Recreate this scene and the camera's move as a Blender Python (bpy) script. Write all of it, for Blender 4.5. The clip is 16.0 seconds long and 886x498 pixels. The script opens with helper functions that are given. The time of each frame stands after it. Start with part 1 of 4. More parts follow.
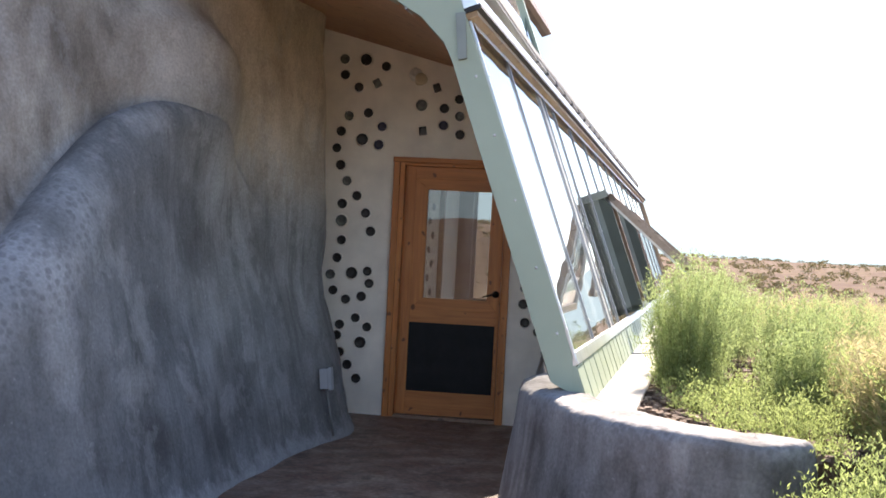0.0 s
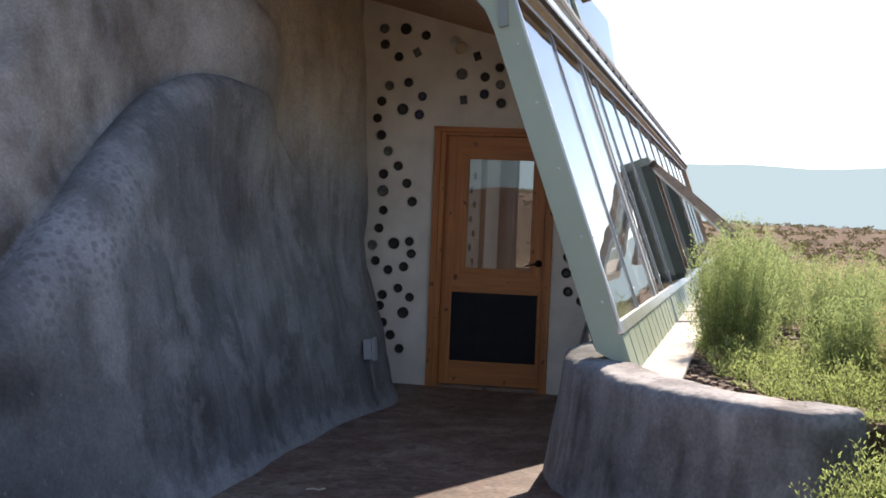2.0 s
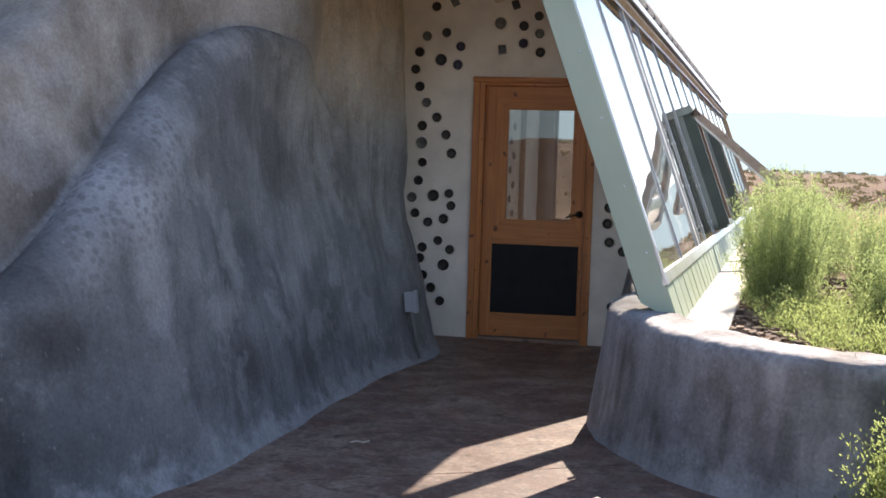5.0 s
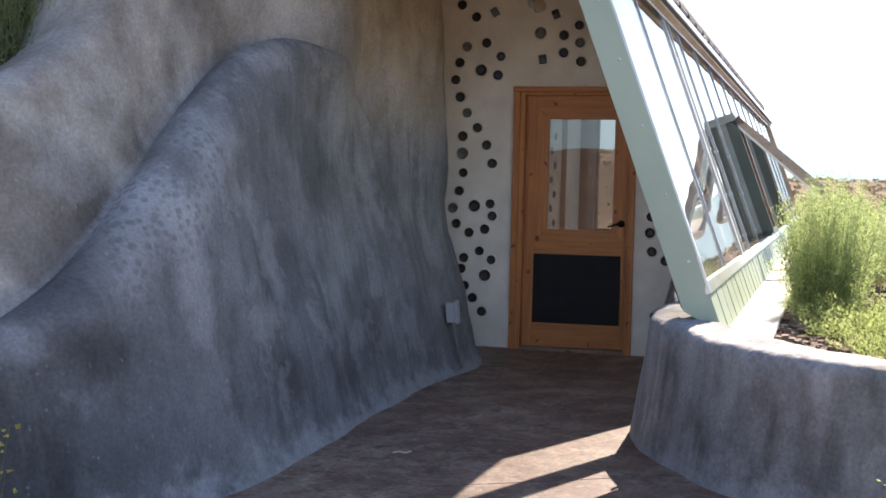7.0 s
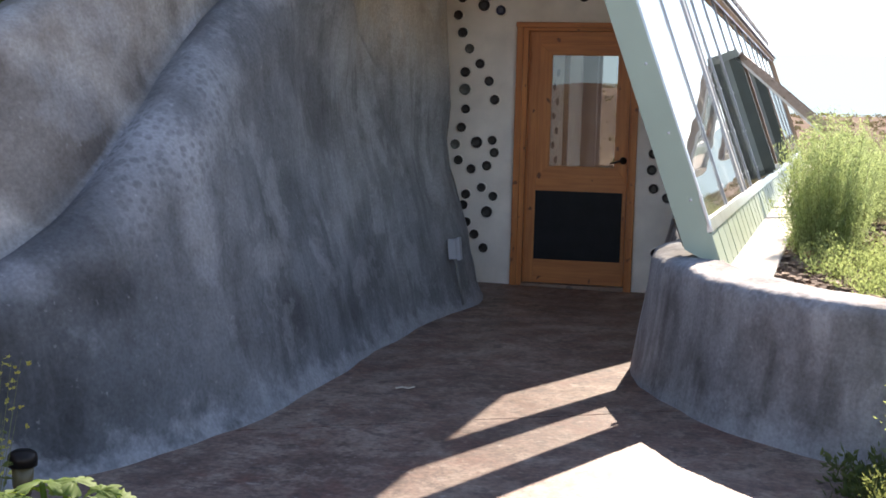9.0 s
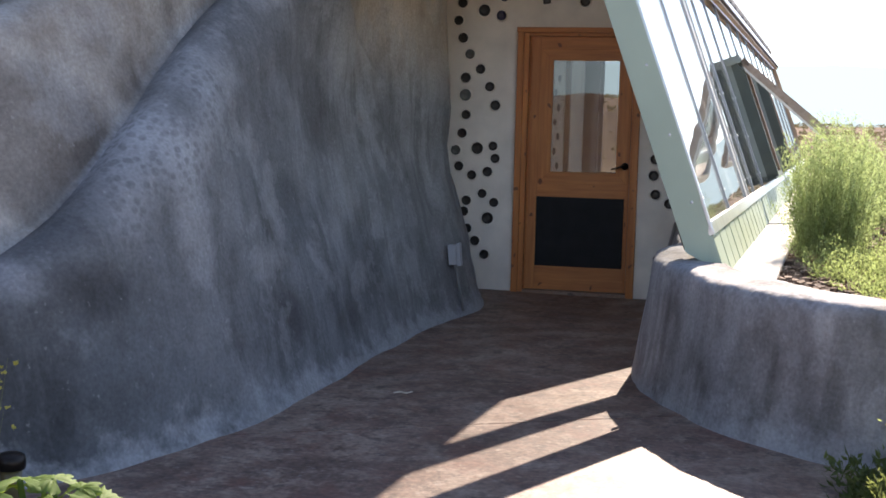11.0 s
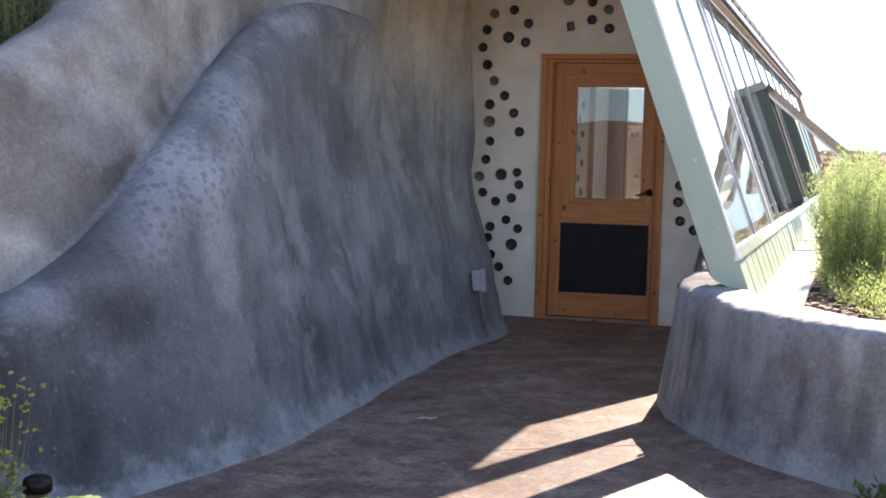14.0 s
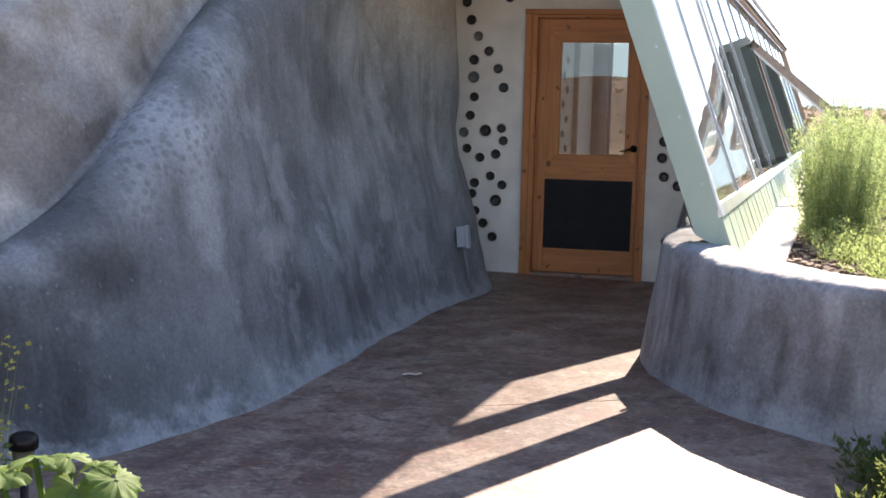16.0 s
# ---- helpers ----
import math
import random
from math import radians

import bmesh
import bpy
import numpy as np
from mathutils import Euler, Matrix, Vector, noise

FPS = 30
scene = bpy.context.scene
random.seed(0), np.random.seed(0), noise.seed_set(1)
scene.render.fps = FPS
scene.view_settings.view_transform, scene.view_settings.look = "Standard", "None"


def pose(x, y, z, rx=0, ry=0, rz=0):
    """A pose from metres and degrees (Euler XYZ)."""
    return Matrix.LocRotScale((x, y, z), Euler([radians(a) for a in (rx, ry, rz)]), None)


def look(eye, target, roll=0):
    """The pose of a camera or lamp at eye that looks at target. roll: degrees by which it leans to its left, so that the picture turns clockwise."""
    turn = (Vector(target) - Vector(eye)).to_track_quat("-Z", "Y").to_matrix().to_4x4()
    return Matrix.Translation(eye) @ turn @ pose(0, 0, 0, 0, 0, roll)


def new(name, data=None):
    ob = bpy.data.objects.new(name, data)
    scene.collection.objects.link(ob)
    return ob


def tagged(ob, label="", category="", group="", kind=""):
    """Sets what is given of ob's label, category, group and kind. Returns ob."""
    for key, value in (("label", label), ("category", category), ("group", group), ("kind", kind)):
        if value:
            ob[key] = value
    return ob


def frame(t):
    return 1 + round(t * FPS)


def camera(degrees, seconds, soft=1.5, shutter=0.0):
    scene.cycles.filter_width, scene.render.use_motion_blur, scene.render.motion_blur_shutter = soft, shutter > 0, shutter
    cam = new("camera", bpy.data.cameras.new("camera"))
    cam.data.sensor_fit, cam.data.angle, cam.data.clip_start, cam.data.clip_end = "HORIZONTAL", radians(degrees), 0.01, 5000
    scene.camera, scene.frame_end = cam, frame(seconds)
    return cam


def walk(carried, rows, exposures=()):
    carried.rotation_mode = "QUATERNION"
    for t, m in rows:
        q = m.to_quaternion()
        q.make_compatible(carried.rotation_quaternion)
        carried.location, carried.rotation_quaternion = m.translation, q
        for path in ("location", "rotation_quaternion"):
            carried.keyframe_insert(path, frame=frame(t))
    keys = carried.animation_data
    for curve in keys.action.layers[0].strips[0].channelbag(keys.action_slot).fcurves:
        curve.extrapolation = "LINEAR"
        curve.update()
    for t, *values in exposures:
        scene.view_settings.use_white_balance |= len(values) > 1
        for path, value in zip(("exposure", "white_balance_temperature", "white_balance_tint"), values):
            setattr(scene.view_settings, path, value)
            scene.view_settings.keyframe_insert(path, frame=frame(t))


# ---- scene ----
# camera and walk
cam = camera(41.0, 16.0, 1.7)
PATH = [
    (0, (1.376, -9.691, 1.327), (1.159, -7.703, 1.335), 3.0),
    (0.5, (1.386, -9.687, 1.336), (1.194, -7.696, 1.284), 1.5),
    (1, (1.366, -9.666, 1.335), (1.118, -7.683, 1.267), 1.4),
    (1.5, (1.356, -9.659, 1.32), (1.077, -7.68, 1.252), 2.0),
    (2, (1.358, -9.667, 1.325), (1.076, -7.687, 1.279), 2.4),
    (2.5, (1.324, -9.662, 1.322), (0.952, -7.698, 1.249), 1.7),
    (3, (1.344, -9.685, 1.319), (1.003, -7.716, 1.236), 2.3),
    (3.5, (1.337, -9.646, 1.314), (1.001, -7.677, 1.215), 1.5),
    (3.7, (1.336, -9.645, 1.314), (0.997, -7.677, 1.207), 1.5),
    (6, (1.319, -9.615, 1.331), (0.97, -7.651, 1.195), 2.3),
    (6.5, (1.335, -9.641, 1.321), (0.946, -7.685, 1.181), 2.5),
    (7, (1.334, -9.618, 1.315), (0.923, -7.664, 1.203), 1.3),
    (7.5, (1.317, -9.627, 1.32), (0.889, -7.683, 1.131), 2.2),
    (8, (1.316, -9.65, 1.305), (0.909, -7.7, 1.133), 2.6),
    (8.5, (1.317, -9.652, 1.33), (0.928, -7.701, 1.123), 2.4),
    (8.7, (1.323, -9.652, 1.335), (0.924, -7.705, 1.112), 1.7),
    (10.8, (1.332, -9.577, 1.291), (0.911, -7.634, 1.073), 1.1),
    (11, (1.34, -9.582, 1.286), (0.926, -7.636, 1.083), 1.4),
    (11.5, (1.336, -9.58, 1.289), (0.917, -7.631, 1.13), 1.2),
    (12, (1.331, -9.582, 1.287), (0.893, -7.635, 1.151), 1.3),
    (12.5, (1.33, -9.576, 1.287), (0.873, -7.635, 1.135), 1.6),
    (13, (1.331, -9.578, 1.281), (0.871, -7.638, 1.127), 1.4),
    (13.5, (1.333, -9.583, 1.282), (0.881, -7.641, 1.126), 1.5),
    (14, (1.33, -9.586, 1.276), (0.877, -7.645, 1.118), 1.4),
    (14.5, (1.337, -9.598, 1.282), (0.906, -7.653, 1.112), 1.4),
    (15, (1.333, -9.609, 1.287), (0.925, -7.66, 1.101), 1.4),
    (15.5, (1.328, -9.601, 1.286), (0.941, -7.652, 1.062), 2.0),
    (16, (1.331, -9.592, 1.282), (0.907, -7.651, 1.05), 1.4),
]
walk(cam, [(t, look(eye, target, roll)) for t, eye, target, roll in PATH], exposures=[(0, 1.62, 7500, 19), (0.5, 1.27, 7500, 19), (1, 0.92, 7500, 19), (2, 0.90, 7500, 19), (3.5, 1.22, 7500, 19), (6, 1.47, 7500, 19), (7, 1.57, 7500, 19), (8.5, 1.56, 7500, 19), (11, 1.51, 7500, 19), (12.5, 1.85, 7500, 19), (16, 1.82, 7500, 19)])

# light
SUN_DIR = Vector((0.255, 1.25, 1.0)).normalized()
world = bpy.data.worlds.new("sky")
scene.world = world
world.use_nodes = True
wn = world.node_tree.nodes
sky = wn.new("ShaderNodeTexSky")
sky.sky_type = "NISHITA"
sky.sun_disc = False
sky.sun_elevation = math.asin(SUN_DIR.z)
sky.sun_rotation = math.atan2(SUN_DIR.x, SUN_DIR.y)
sky.altitude = 2000
sky.dust_density = 0.3
world.node_tree.links.new(sky.outputs[0], wn["Background"].inputs[0])
wn["Background"].inputs[1].default_value = 0.125
sun = new("sun", bpy.data.lights.new("sun", "SUN"))
sun.data.energy, sun.data.angle, sun.data.color = 5.0, radians(0.5), (1.0, 0.95, 0.88)
sun.matrix_world = look((0, 0, 0), -SUN_DIR)

# ---- materials ----
def nodes_of(name):
    m = bpy.data.materials.new(name)
    m.use_nodes = True
    t = m.node_tree
    return m, t, t.nodes["Principled BSDF"]


def noise_at(t, scale, detail=5.0, stretch=(1, 1, 1), rough=0.55, coords="Object"):
    tc = t.nodes.new("ShaderNodeTexCoord")
    mp = t.nodes.new("ShaderNodeMapping")
    mp.inputs["Scale"].default_value = stretch
    t.links.new(tc.outputs[coords], mp.inputs["Vector"])
    nz = t.nodes.new("ShaderNodeTexNoise")
    nz.inputs["Scale"].default_value = scale
    nz.inputs["Detail"].default_value = detail
    nz.inputs["Roughness"].default_value = rough
    t.links.new(mp.outputs[0], nz.inputs["Vector"])
    return nz.outputs["Fac"]


def ramp(t, fac, stops):
    r = t.nodes.new("ShaderNodeValToRGB")
    while len(r.color_ramp.elements) < len(stops):
        r.color_ramp.elements.new(0.5)
    for e, (p, c) in zip(r.color_ramp.elements, stops):
        e.position = p
        e.color = (c, c, c, 1) if isinstance(c, (int, float)) else (*c, 1)
    t.links.new(fac, r.inputs[0])
    return r.outputs[0]


def mix(t, fac, a, b, how="MIX"):
    m = t.nodes.new("ShaderNodeMix")
    m.data_type, m.blend_type = "RGBA", how
    for sock, v in ((m.inputs[0], fac), (m.inputs[6], a), (m.inputs[7], b)):
        if isinstance(v, (int, float)):
            sock.default_value = v
        elif isinstance(v, tuple):
            sock.default_value = (*v, 1)
        else:
            t.links.new(v, sock)
    return m.outputs[2]


def bump(t, p, height, strength=0.3, distance=0.01):
    b = t.nodes.new("ShaderNodeBump")
    b.inputs["Strength"].default_value = strength
    b.inputs["Distance"].default_value = distance
    t.links.new(height, b.inputs["Height"])
    t.links.new(b.outputs[0], p.inputs["Normal"])


def plain(name, color, rough=0.6, metal=0.0, vary=0.25, scale=12.0, relief=0.15, stretch=(1, 1, 1)):
    m, t, p = nodes_of(name)
    f = noise_at(t, scale, 6, stretch)
    dark = tuple(c * (1 - vary) for c in color)
    light = tuple(min(1, c * (1 + vary)) for c in color)
    t.links.new(ramp(t, f, [(0.3, dark), (0.7, light)]), p.inputs["Base Color"])
    p.inputs["Roughness"].default_value = rough
    p.inputs["Metallic"].default_value = metal
    if relief:
        bump(t, p, noise_at(t, scale * 6, 4, stretch), relief, 0.004)
    return m


def cement_material():
    m, t, p = nodes_of("cement_render")
    mix_shade = t.nodes.new("ShaderNodeAttribute")  # red: the browner mix of the upper wall, green: pitted render, blue: darker grey painted for shade
    mix_shade.attribute_name = "mix_shade"
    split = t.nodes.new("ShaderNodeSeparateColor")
    t.links.new(mix_shade.outputs["Color"], split.inputs[0])
    marks = t.nodes.new("ShaderNodeAttribute")  # red: stains and painted shade, green: lime-pale places, blue: painted warm bounce light
    marks.attribute_name = "marks"
    mark = t.nodes.new("ShaderNodeSeparateColor")
    t.links.new(marks.outputs["Color"], mark.inputs[0])

    def ragged(amount, scale, stretch, reach, stops):
        """An amount with its edge broken up by noise."""
        m2 = t.nodes.new("ShaderNodeMath")
        m2.operation = "MULTIPLY_ADD"
        t.links.new(noise_at(t, scale, 9, stretch, 0.66), m2.inputs[0])
        m2.inputs[1].default_value = reach
        t.links.new(amount, m2.inputs[2])
        return ramp(t, m2.outputs[0], stops)

    big = ramp(t, noise_at(t, 0.85, 7, (1, 1, 0.85), 0.6), [(0.38, (0.29, 0.285, 0.28)), (0.5, (0.43, 0.42, 0.41)), (0.60, (0.56, 0.55, 0.54))])
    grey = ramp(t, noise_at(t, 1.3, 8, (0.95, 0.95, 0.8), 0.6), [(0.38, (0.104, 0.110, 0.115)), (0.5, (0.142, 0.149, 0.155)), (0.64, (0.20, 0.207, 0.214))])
    streak = ramp(t, noise_at(t, 4.4, 8, (0.6, 1.8, 0.2), 0.66), [(0.49, 0.0), (0.58, 0.7)])
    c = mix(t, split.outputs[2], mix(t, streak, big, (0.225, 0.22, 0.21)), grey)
    tan = ramp(t, noise_at(t, 1.5, 8, (1, 1, 0.75), 0.6), [(0.37, (0.27, 0.235, 0.20)), (0.5, (0.42, 0.38, 0.335)), (0.61, (0.55, 0.52, 0.475))])
    c = mix(t, split.outputs[0], c, tan)
    # warm light thrown up from the floor, painted as a paler brown
    warm_bounce = ramp(t, noise_at(t, 1.8, 8, (1, 1, 0.5), 0.6), [(0.36, (0.44, 0.345, 0.25)), (0.62, (0.66, 0.56, 0.45))])
    c = mix(t, mark.outputs[2], c, warm_bounce)
    blot = ramp(t, noise_at(t, 2.9, 10, (0.9, 0.9, 0.9), 0.64), [(0.47, 0.0), (0.53, 0.28), (0.66, 0.45)])
    c = mix(t, blot, c, (0.62, 0.60, 0.58), "MULTIPLY")
    dark_patch = ragged(mark.outputs[0], 3.0, (1, 1, 0.6), 0.9, [(0.40, 0.0), (0.64, 0.0), (0.76, 0.4), (1.05, 0.9)])
    c = mix(t, dark_patch, c, (0.46, 0.44, 0.43), "MULTIPLY")
    pale = ramp(t, noise_at(t, 2.2, 10, (0.9, 0.9, 0.8), 0.66), [(0.55, 0.0), (0.58, 0.22), (0.66, 0.38)])
    c = mix(t, pale, c, (0.43, 0.425, 0.42))
    lime = ragged(mark.outputs[1], 4.0, (1, 1, 0.7), 0.9, [(0.40, 0.0), (0.66, 0.0), (0.80, 0.25), (1.0, 0.45)])
    c = mix(t, lime, c, (0.46, 0.465, 0.475))
    wash = ramp(t, noise_at(t, 6.0, 9, (0.9, 0.9, 0.8), 0.7), [(0.48, 0.0), (0.60, 0.45)])
    c = mix(t, wash, c, (0.70, 0.68, 0.66), "MULTIPLY")
    drip = ramp(t, noise_at(t, 3.4, 8, (0.4, 1.4, 0.2), 0.62), [(0.54, 0.0), (0.70, 0.35)])
    c = mix(t, drip, c, (0.72, 0.70, 0.68), "MULTIPLY")
    run = ramp(t, noise_at(t, 4.4, 8, (0.4, 1.6, 0.22), 0.6), [(0.58, 0.0), (0.70, 0.16)])
    c = mix(t, run, c, (0.45, 0.45, 0.44))
    height = t.nodes.new("ShaderNodeSeparateXYZ")
    place = t.nodes.new("ShaderNodeTexCoord")
    t.links.new(place.outputs["Object"], height.inputs[0])
    foot = t.nodes.new("ShaderNodeMath")  # ragged lime bloom along the foot
    foot.operation = "MULTIPLY_ADD"
    t.links.new(noise_at(t, 5.0, 8, rough=0.65), foot.inputs[0])
    foot.inputs[1].default_value = -0.62
    t.links.new(height.outputs[2], foot.inputs[2])
    lift = t.nodes.new("ShaderNodeMath")
    lift.operation = "ADD"
    lift.inputs[1].default_value = 0.5
    t.links.new(foot.outputs[0], lift.inputs[0])
    c = mix(t, ramp(t, lift.outputs[0], [(0.18, 0.6), (0.30, 0.0)]), c, (0.44, 0.445, 0.455))
    cell = t.nodes.new("ShaderNodeTexVoronoi")  # thin pale skin that has flaked off in round spots
    cell.inputs["Scale"].default_value = 24
    t.links.new(place.outputs["Object"], cell.inputs["Vector"])
    pits = ramp(t, cell.outputs["Distance"], [(0.30, 0.75), (0.52, 0.0)])
    c = mix(t, split.outputs[1], c, mix(t, pits, (0.40, 0.405, 0.415), (0.23, 0.232, 0.235)))
    specks = ramp(t, noise_at(t, 30, 3), [(0.69, 0.0), (0.74, 0.22)])
    c = mix(t, specks, c, (0.50, 0.49, 0.475))
    c = mix(t, 0.25, c, ramp(t, noise_at(t, 60, 7), [(0.3, 0.1), (0.7, 0.75)]), "OVERLAY")
    t.links.new(c, p.inputs["Base Color"])
    p.inputs["Roughness"].default_value = 0.9
    p.inputs["Specular IOR Level"].default_value = 0.25
    h = mix(t, 0.4, noise_at(t, 6, 8, rough=0.65), noise_at(t, 45, 5))
    bump(t, p, h, 0.5, 0.02)
    return m


def floor_material():
    m, t, p = nodes_of("stained_concrete")
    a = ramp(t, noise_at(t, 1.5, 8, (1.1, 0.9, 1), 0.66), [(0.36, (0.14, 0.088, 0.068)), (0.5, (0.225, 0.138, 0.105)), (0.64, (0.31, 0.225, 0.175))])
    scuff = ramp(t, noise_at(t, 4.6, 12, (1.05, 0.95, 1), 0.76), [(0.49, 0.0), (0.55, 0.45), (0.62, 0.75)])
    c = mix(t, scuff, a, (0.38, 0.285, 0.22))
    rust = ramp(t, noise_at(t, 2.6, 9, (1.1, 0.9, 1), 0.7), [(0.53, 0.0), (0.62, 0.7)])
    c = mix(t, rust, c, (0.19, 0.085, 0.062))
    dark = ramp(t, noise_at(t, 7.5, 10, (1.1, 0.9, 1), 0.74), [(0.51, 0.0), (0.60, 0.8)])
    c = mix(t, dark, c, (0.115, 0.076, 0.062))
    worn = ramp(t, noise_at(t, 16, 8, (0.9, 1.1, 1), 0.7), [(0.58, 0.0), (0.66, 0.6)])
    c = mix(t, worn, c, (0.42, 0.36, 0.30))
    c = mix(t, 0.45, c, ramp(t, noise_at(t, 38, 7), [(0.32, 0.12), (0.68, 0.78)]), "OVERLAY")
    t.links.new(c, p.inputs["Base Color"])
    t.links.new(ramp(t, noise_at(t, 4, 4), [(0.3, 0.42), (0.7, 0.65)]), p.inputs["Roughness"])
    bump(t, p, noise_at(t, 25, 6), 0.3, 0.006)
    return m


def wood_material(name, dark, light, axis=2, rough=0.5):
    m, t, p = nodes_of(name)
    st = [14.0, 14.0, 14.0]
    st[axis] = 0.9
    f = noise_at(t, 2.2, 7, tuple(st), 0.6)
    c = ramp(t, f, [(0.3, dark), (0.7, light)])
    knots = ramp(t, noise_at(t, 16.0, 0.5, (1.0, 1.0, 0.9)), [(0.735, 0.0), (0.765, 0.85)])
    c = mix(t, knots, c, tuple(v * 0.22 for v in dark))
    patch = ramp(t, noise_at(t, 2.0, 3), [(0.35, 0.0), (0.7, 0.35)])
    c = mix(t, patch, c, tuple(v * 0.7 for v in dark))
    t.links.new(c, p.inputs["Base Color"])
    p.inputs["Roughness"].default_value = rough
    bump(t, p, f, 0.15, 0.003)
    return m


def glass_material(name, tint=(0.8, 0.84, 0.82), rough=0.0, base=0.04):
    m = bpy.data.materials.new(name)
    m.use_nodes = True
    t = m.node_tree
    t.nodes.clear()
    out = t.nodes.new("ShaderNodeOutputMaterial")
    tr = t.nodes.new("ShaderNodeBsdfTransparent")
    tr.inputs[0].default_value = (*tint, 1)
    gl = t.nodes.new("ShaderNodeBsdfGlossy")
    gl.inputs["Roughness"].default_value = rough
    lw = t.nodes.new("ShaderNodeLayerWeight")
    lw.inputs["Blend"].default_value = 0.5
    pw = t.nodes.new("ShaderNodeMath")
    pw.operation = "POWER"
    pw.inputs[1].default_value = 4.2
    t.links.new(lw.outputs["Facing"], pw.inputs[0])
    ma = t.nodes.new("ShaderNodeMath")
    ma.operation, ma.use_clamp = "MULTIPLY_ADD", True
    ma.inputs[1].default_value, ma.inputs[2].default_value = 0.96, base
    t.links.new(pw.outputs[0], ma.inputs[0])
    fac = ma.outputs[0]
    mx = t.nodes.new("ShaderNodeMixShader")
    t.links.new(fac, mx.inputs[0])
    t.links.new(tr.outputs[0], mx.inputs[1])
    t.links.new(gl.outputs[0], mx.inputs[2])
    t.links.new(mx.outputs[0], out.inputs[0])
    bt = bump_normal(t, 1.1, 0.014)
    t.links.new(bt, gl.inputs["Normal"])
    return m


def bump_normal(t, scale, strength):
    b = t.nodes.new("ShaderNodeBump")
    b.inputs["Strength"].default_value = strength
    b.inputs["Distance"].default_value = 0.2
    t.links.new(noise_at(t, scale, 1.0), b.inputs["Height"])
    return b.outputs[0]


def leaf_material(name, a, b, rough=0.55, glow=0.35, through_color=(0.40, 0.47, 0.15)):
    m, t, p = nodes_of(name)
    geo = t.nodes.new("ShaderNodeNewGeometry")
    c = ramp(t, geo.outputs["Random Per Island"], [(0.0, a), (1.0, b)])
    t.links.new(c, p.inputs["Base Color"])
    p.inputs["Roughness"].default_value = rough
    out = t.nodes["Material Output"]
    tl = t.nodes.new("ShaderNodeBsdfTranslucent")
    t.links.new(mix(t, 0.75, c, through_color), tl.inputs[0])
    mx = t.nodes.new("ShaderNodeMixShader")
    mx.inputs[0].default_value = glow
    t.links.new(p.outputs[0], mx.inputs[1])
    t.links.new(tl.outputs[0], mx.inputs[2])
    t.links.new(mx.outputs[0], out.inputs[0])
    return m


CEMENT = cement_material()
FLOOR = floor_material()
STUCCO = plain("white_stucco", (0.83, 0.77, 0.68), 0.9, vary=0.12, scale=3.5, relief=0.4)
DOOR_WOOD = wood_material("pine_upright", (0.43, 0.130, 0.028), (0.66, 0.245, 0.058), 2)
DOOR_RAIL = wood_material("pine_level", (0.43, 0.130, 0.028), (0.66, 0.245, 0.058), 0)
SOFFIT = wood_material("soffit_boards", (0.42, 0.20, 0.10), (0.60, 0.34, 0.18), 0)
EAVE_WOOD = wood_material("eave_wood", (0.34, 0.21, 0.11), (0.52, 0.36, 0.21), 1)
OLD_WOOD = wood_material("weathered_wood", (0.20, 0.12, 0.08), (0.34, 0.22, 0.15), 1)
GREEN = plain("pale_green_paint", (0.37, 0.45, 0.345), 0.45, vary=0.06, scale=3, relief=0.05)
GREEN_DARK = plain("grey_green_paint", (0.06, 0.08, 0.068), 0.5, vary=0.12, scale=5, relief=0.05)
METAL = plain("bare_flashing", (0.72, 0.74, 0.74), 0.35, 0.85, vary=0.1, scale=6, relief=0.08)
SCREEN = plain("screen_mesh", (0.045, 0.05, 0.055), 1.0, vary=0.2, scale=9, relief=0)
SCREEN.node_tree.nodes["Principled BSDF"].inputs["Specular IOR Level"].default_value = 0.05
SASH_WOOD = wood_material("sash_wood", (0.30, 0.22, 0.17), (0.46, 0.36, 0.29), 1)
VENT_GREEN = plain("mid_grey_green_paint", (0.24, 0.28, 0.255), 0.5, vary=0.12, scale=5, relief=0.05)
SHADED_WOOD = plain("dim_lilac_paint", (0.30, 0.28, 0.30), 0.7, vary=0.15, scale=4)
GREY_METAL = plain("grey_strip", (0.34, 0.36, 0.38), 0.4, 0.7, vary=0.1, scale=6, relief=0.05)
OLD_GREY = plain("weathered_grey_paint", (0.20, 0.20, 0.19), 0.7, vary=0.2, scale=5)
DARK = plain("dark_rubber", (0.02, 0.02, 0.022), 0.6, vary=0.3, scale=9)
BLACK_PANEL = plain("black_kick_panel", (0.012, 0.012, 0.013), 0.85, vary=0.35, scale=7, relief=0.1)
BRONZE = plain("dark_bronze", (0.03, 0.025, 0.022), 0.35, 0.8, vary=0.2)
PANE = glass_material("greenhouse_glass", (0.98, 0.99, 0.98))
BLUE_GLASS = glass_material("blue_glass", (0.20, 0.27, 0.31))
DOOR_GLASS = glass_material("door_glass", (0.60, 0.62, 0.62), 0.0, 0.11)
BOTTLE = plain("bottle_brown", (0.022, 0.018, 0.014), 0.3, vary=0.4, scale=20, relief=0)
BOTTLE_CLEAR = plain("bottle_clear", (0.15, 0.155, 0.14), 0.2, vary=0.4, scale=30, relief=0)
BOTTLE_BLUE = plain("bottle_blue", (0.02, 0.018, 0.05), 0.3, vary=0.4, scale=20, relief=0)
BOX_GREY = plain("grey_plastic", (0.38, 0.39, 0.41), 0.5, vary=0.06)
PLINTH = plain("pale_concrete", (0.5, 0.47, 0.42), 0.9, vary=0.15, scale=5, relief=0.3)
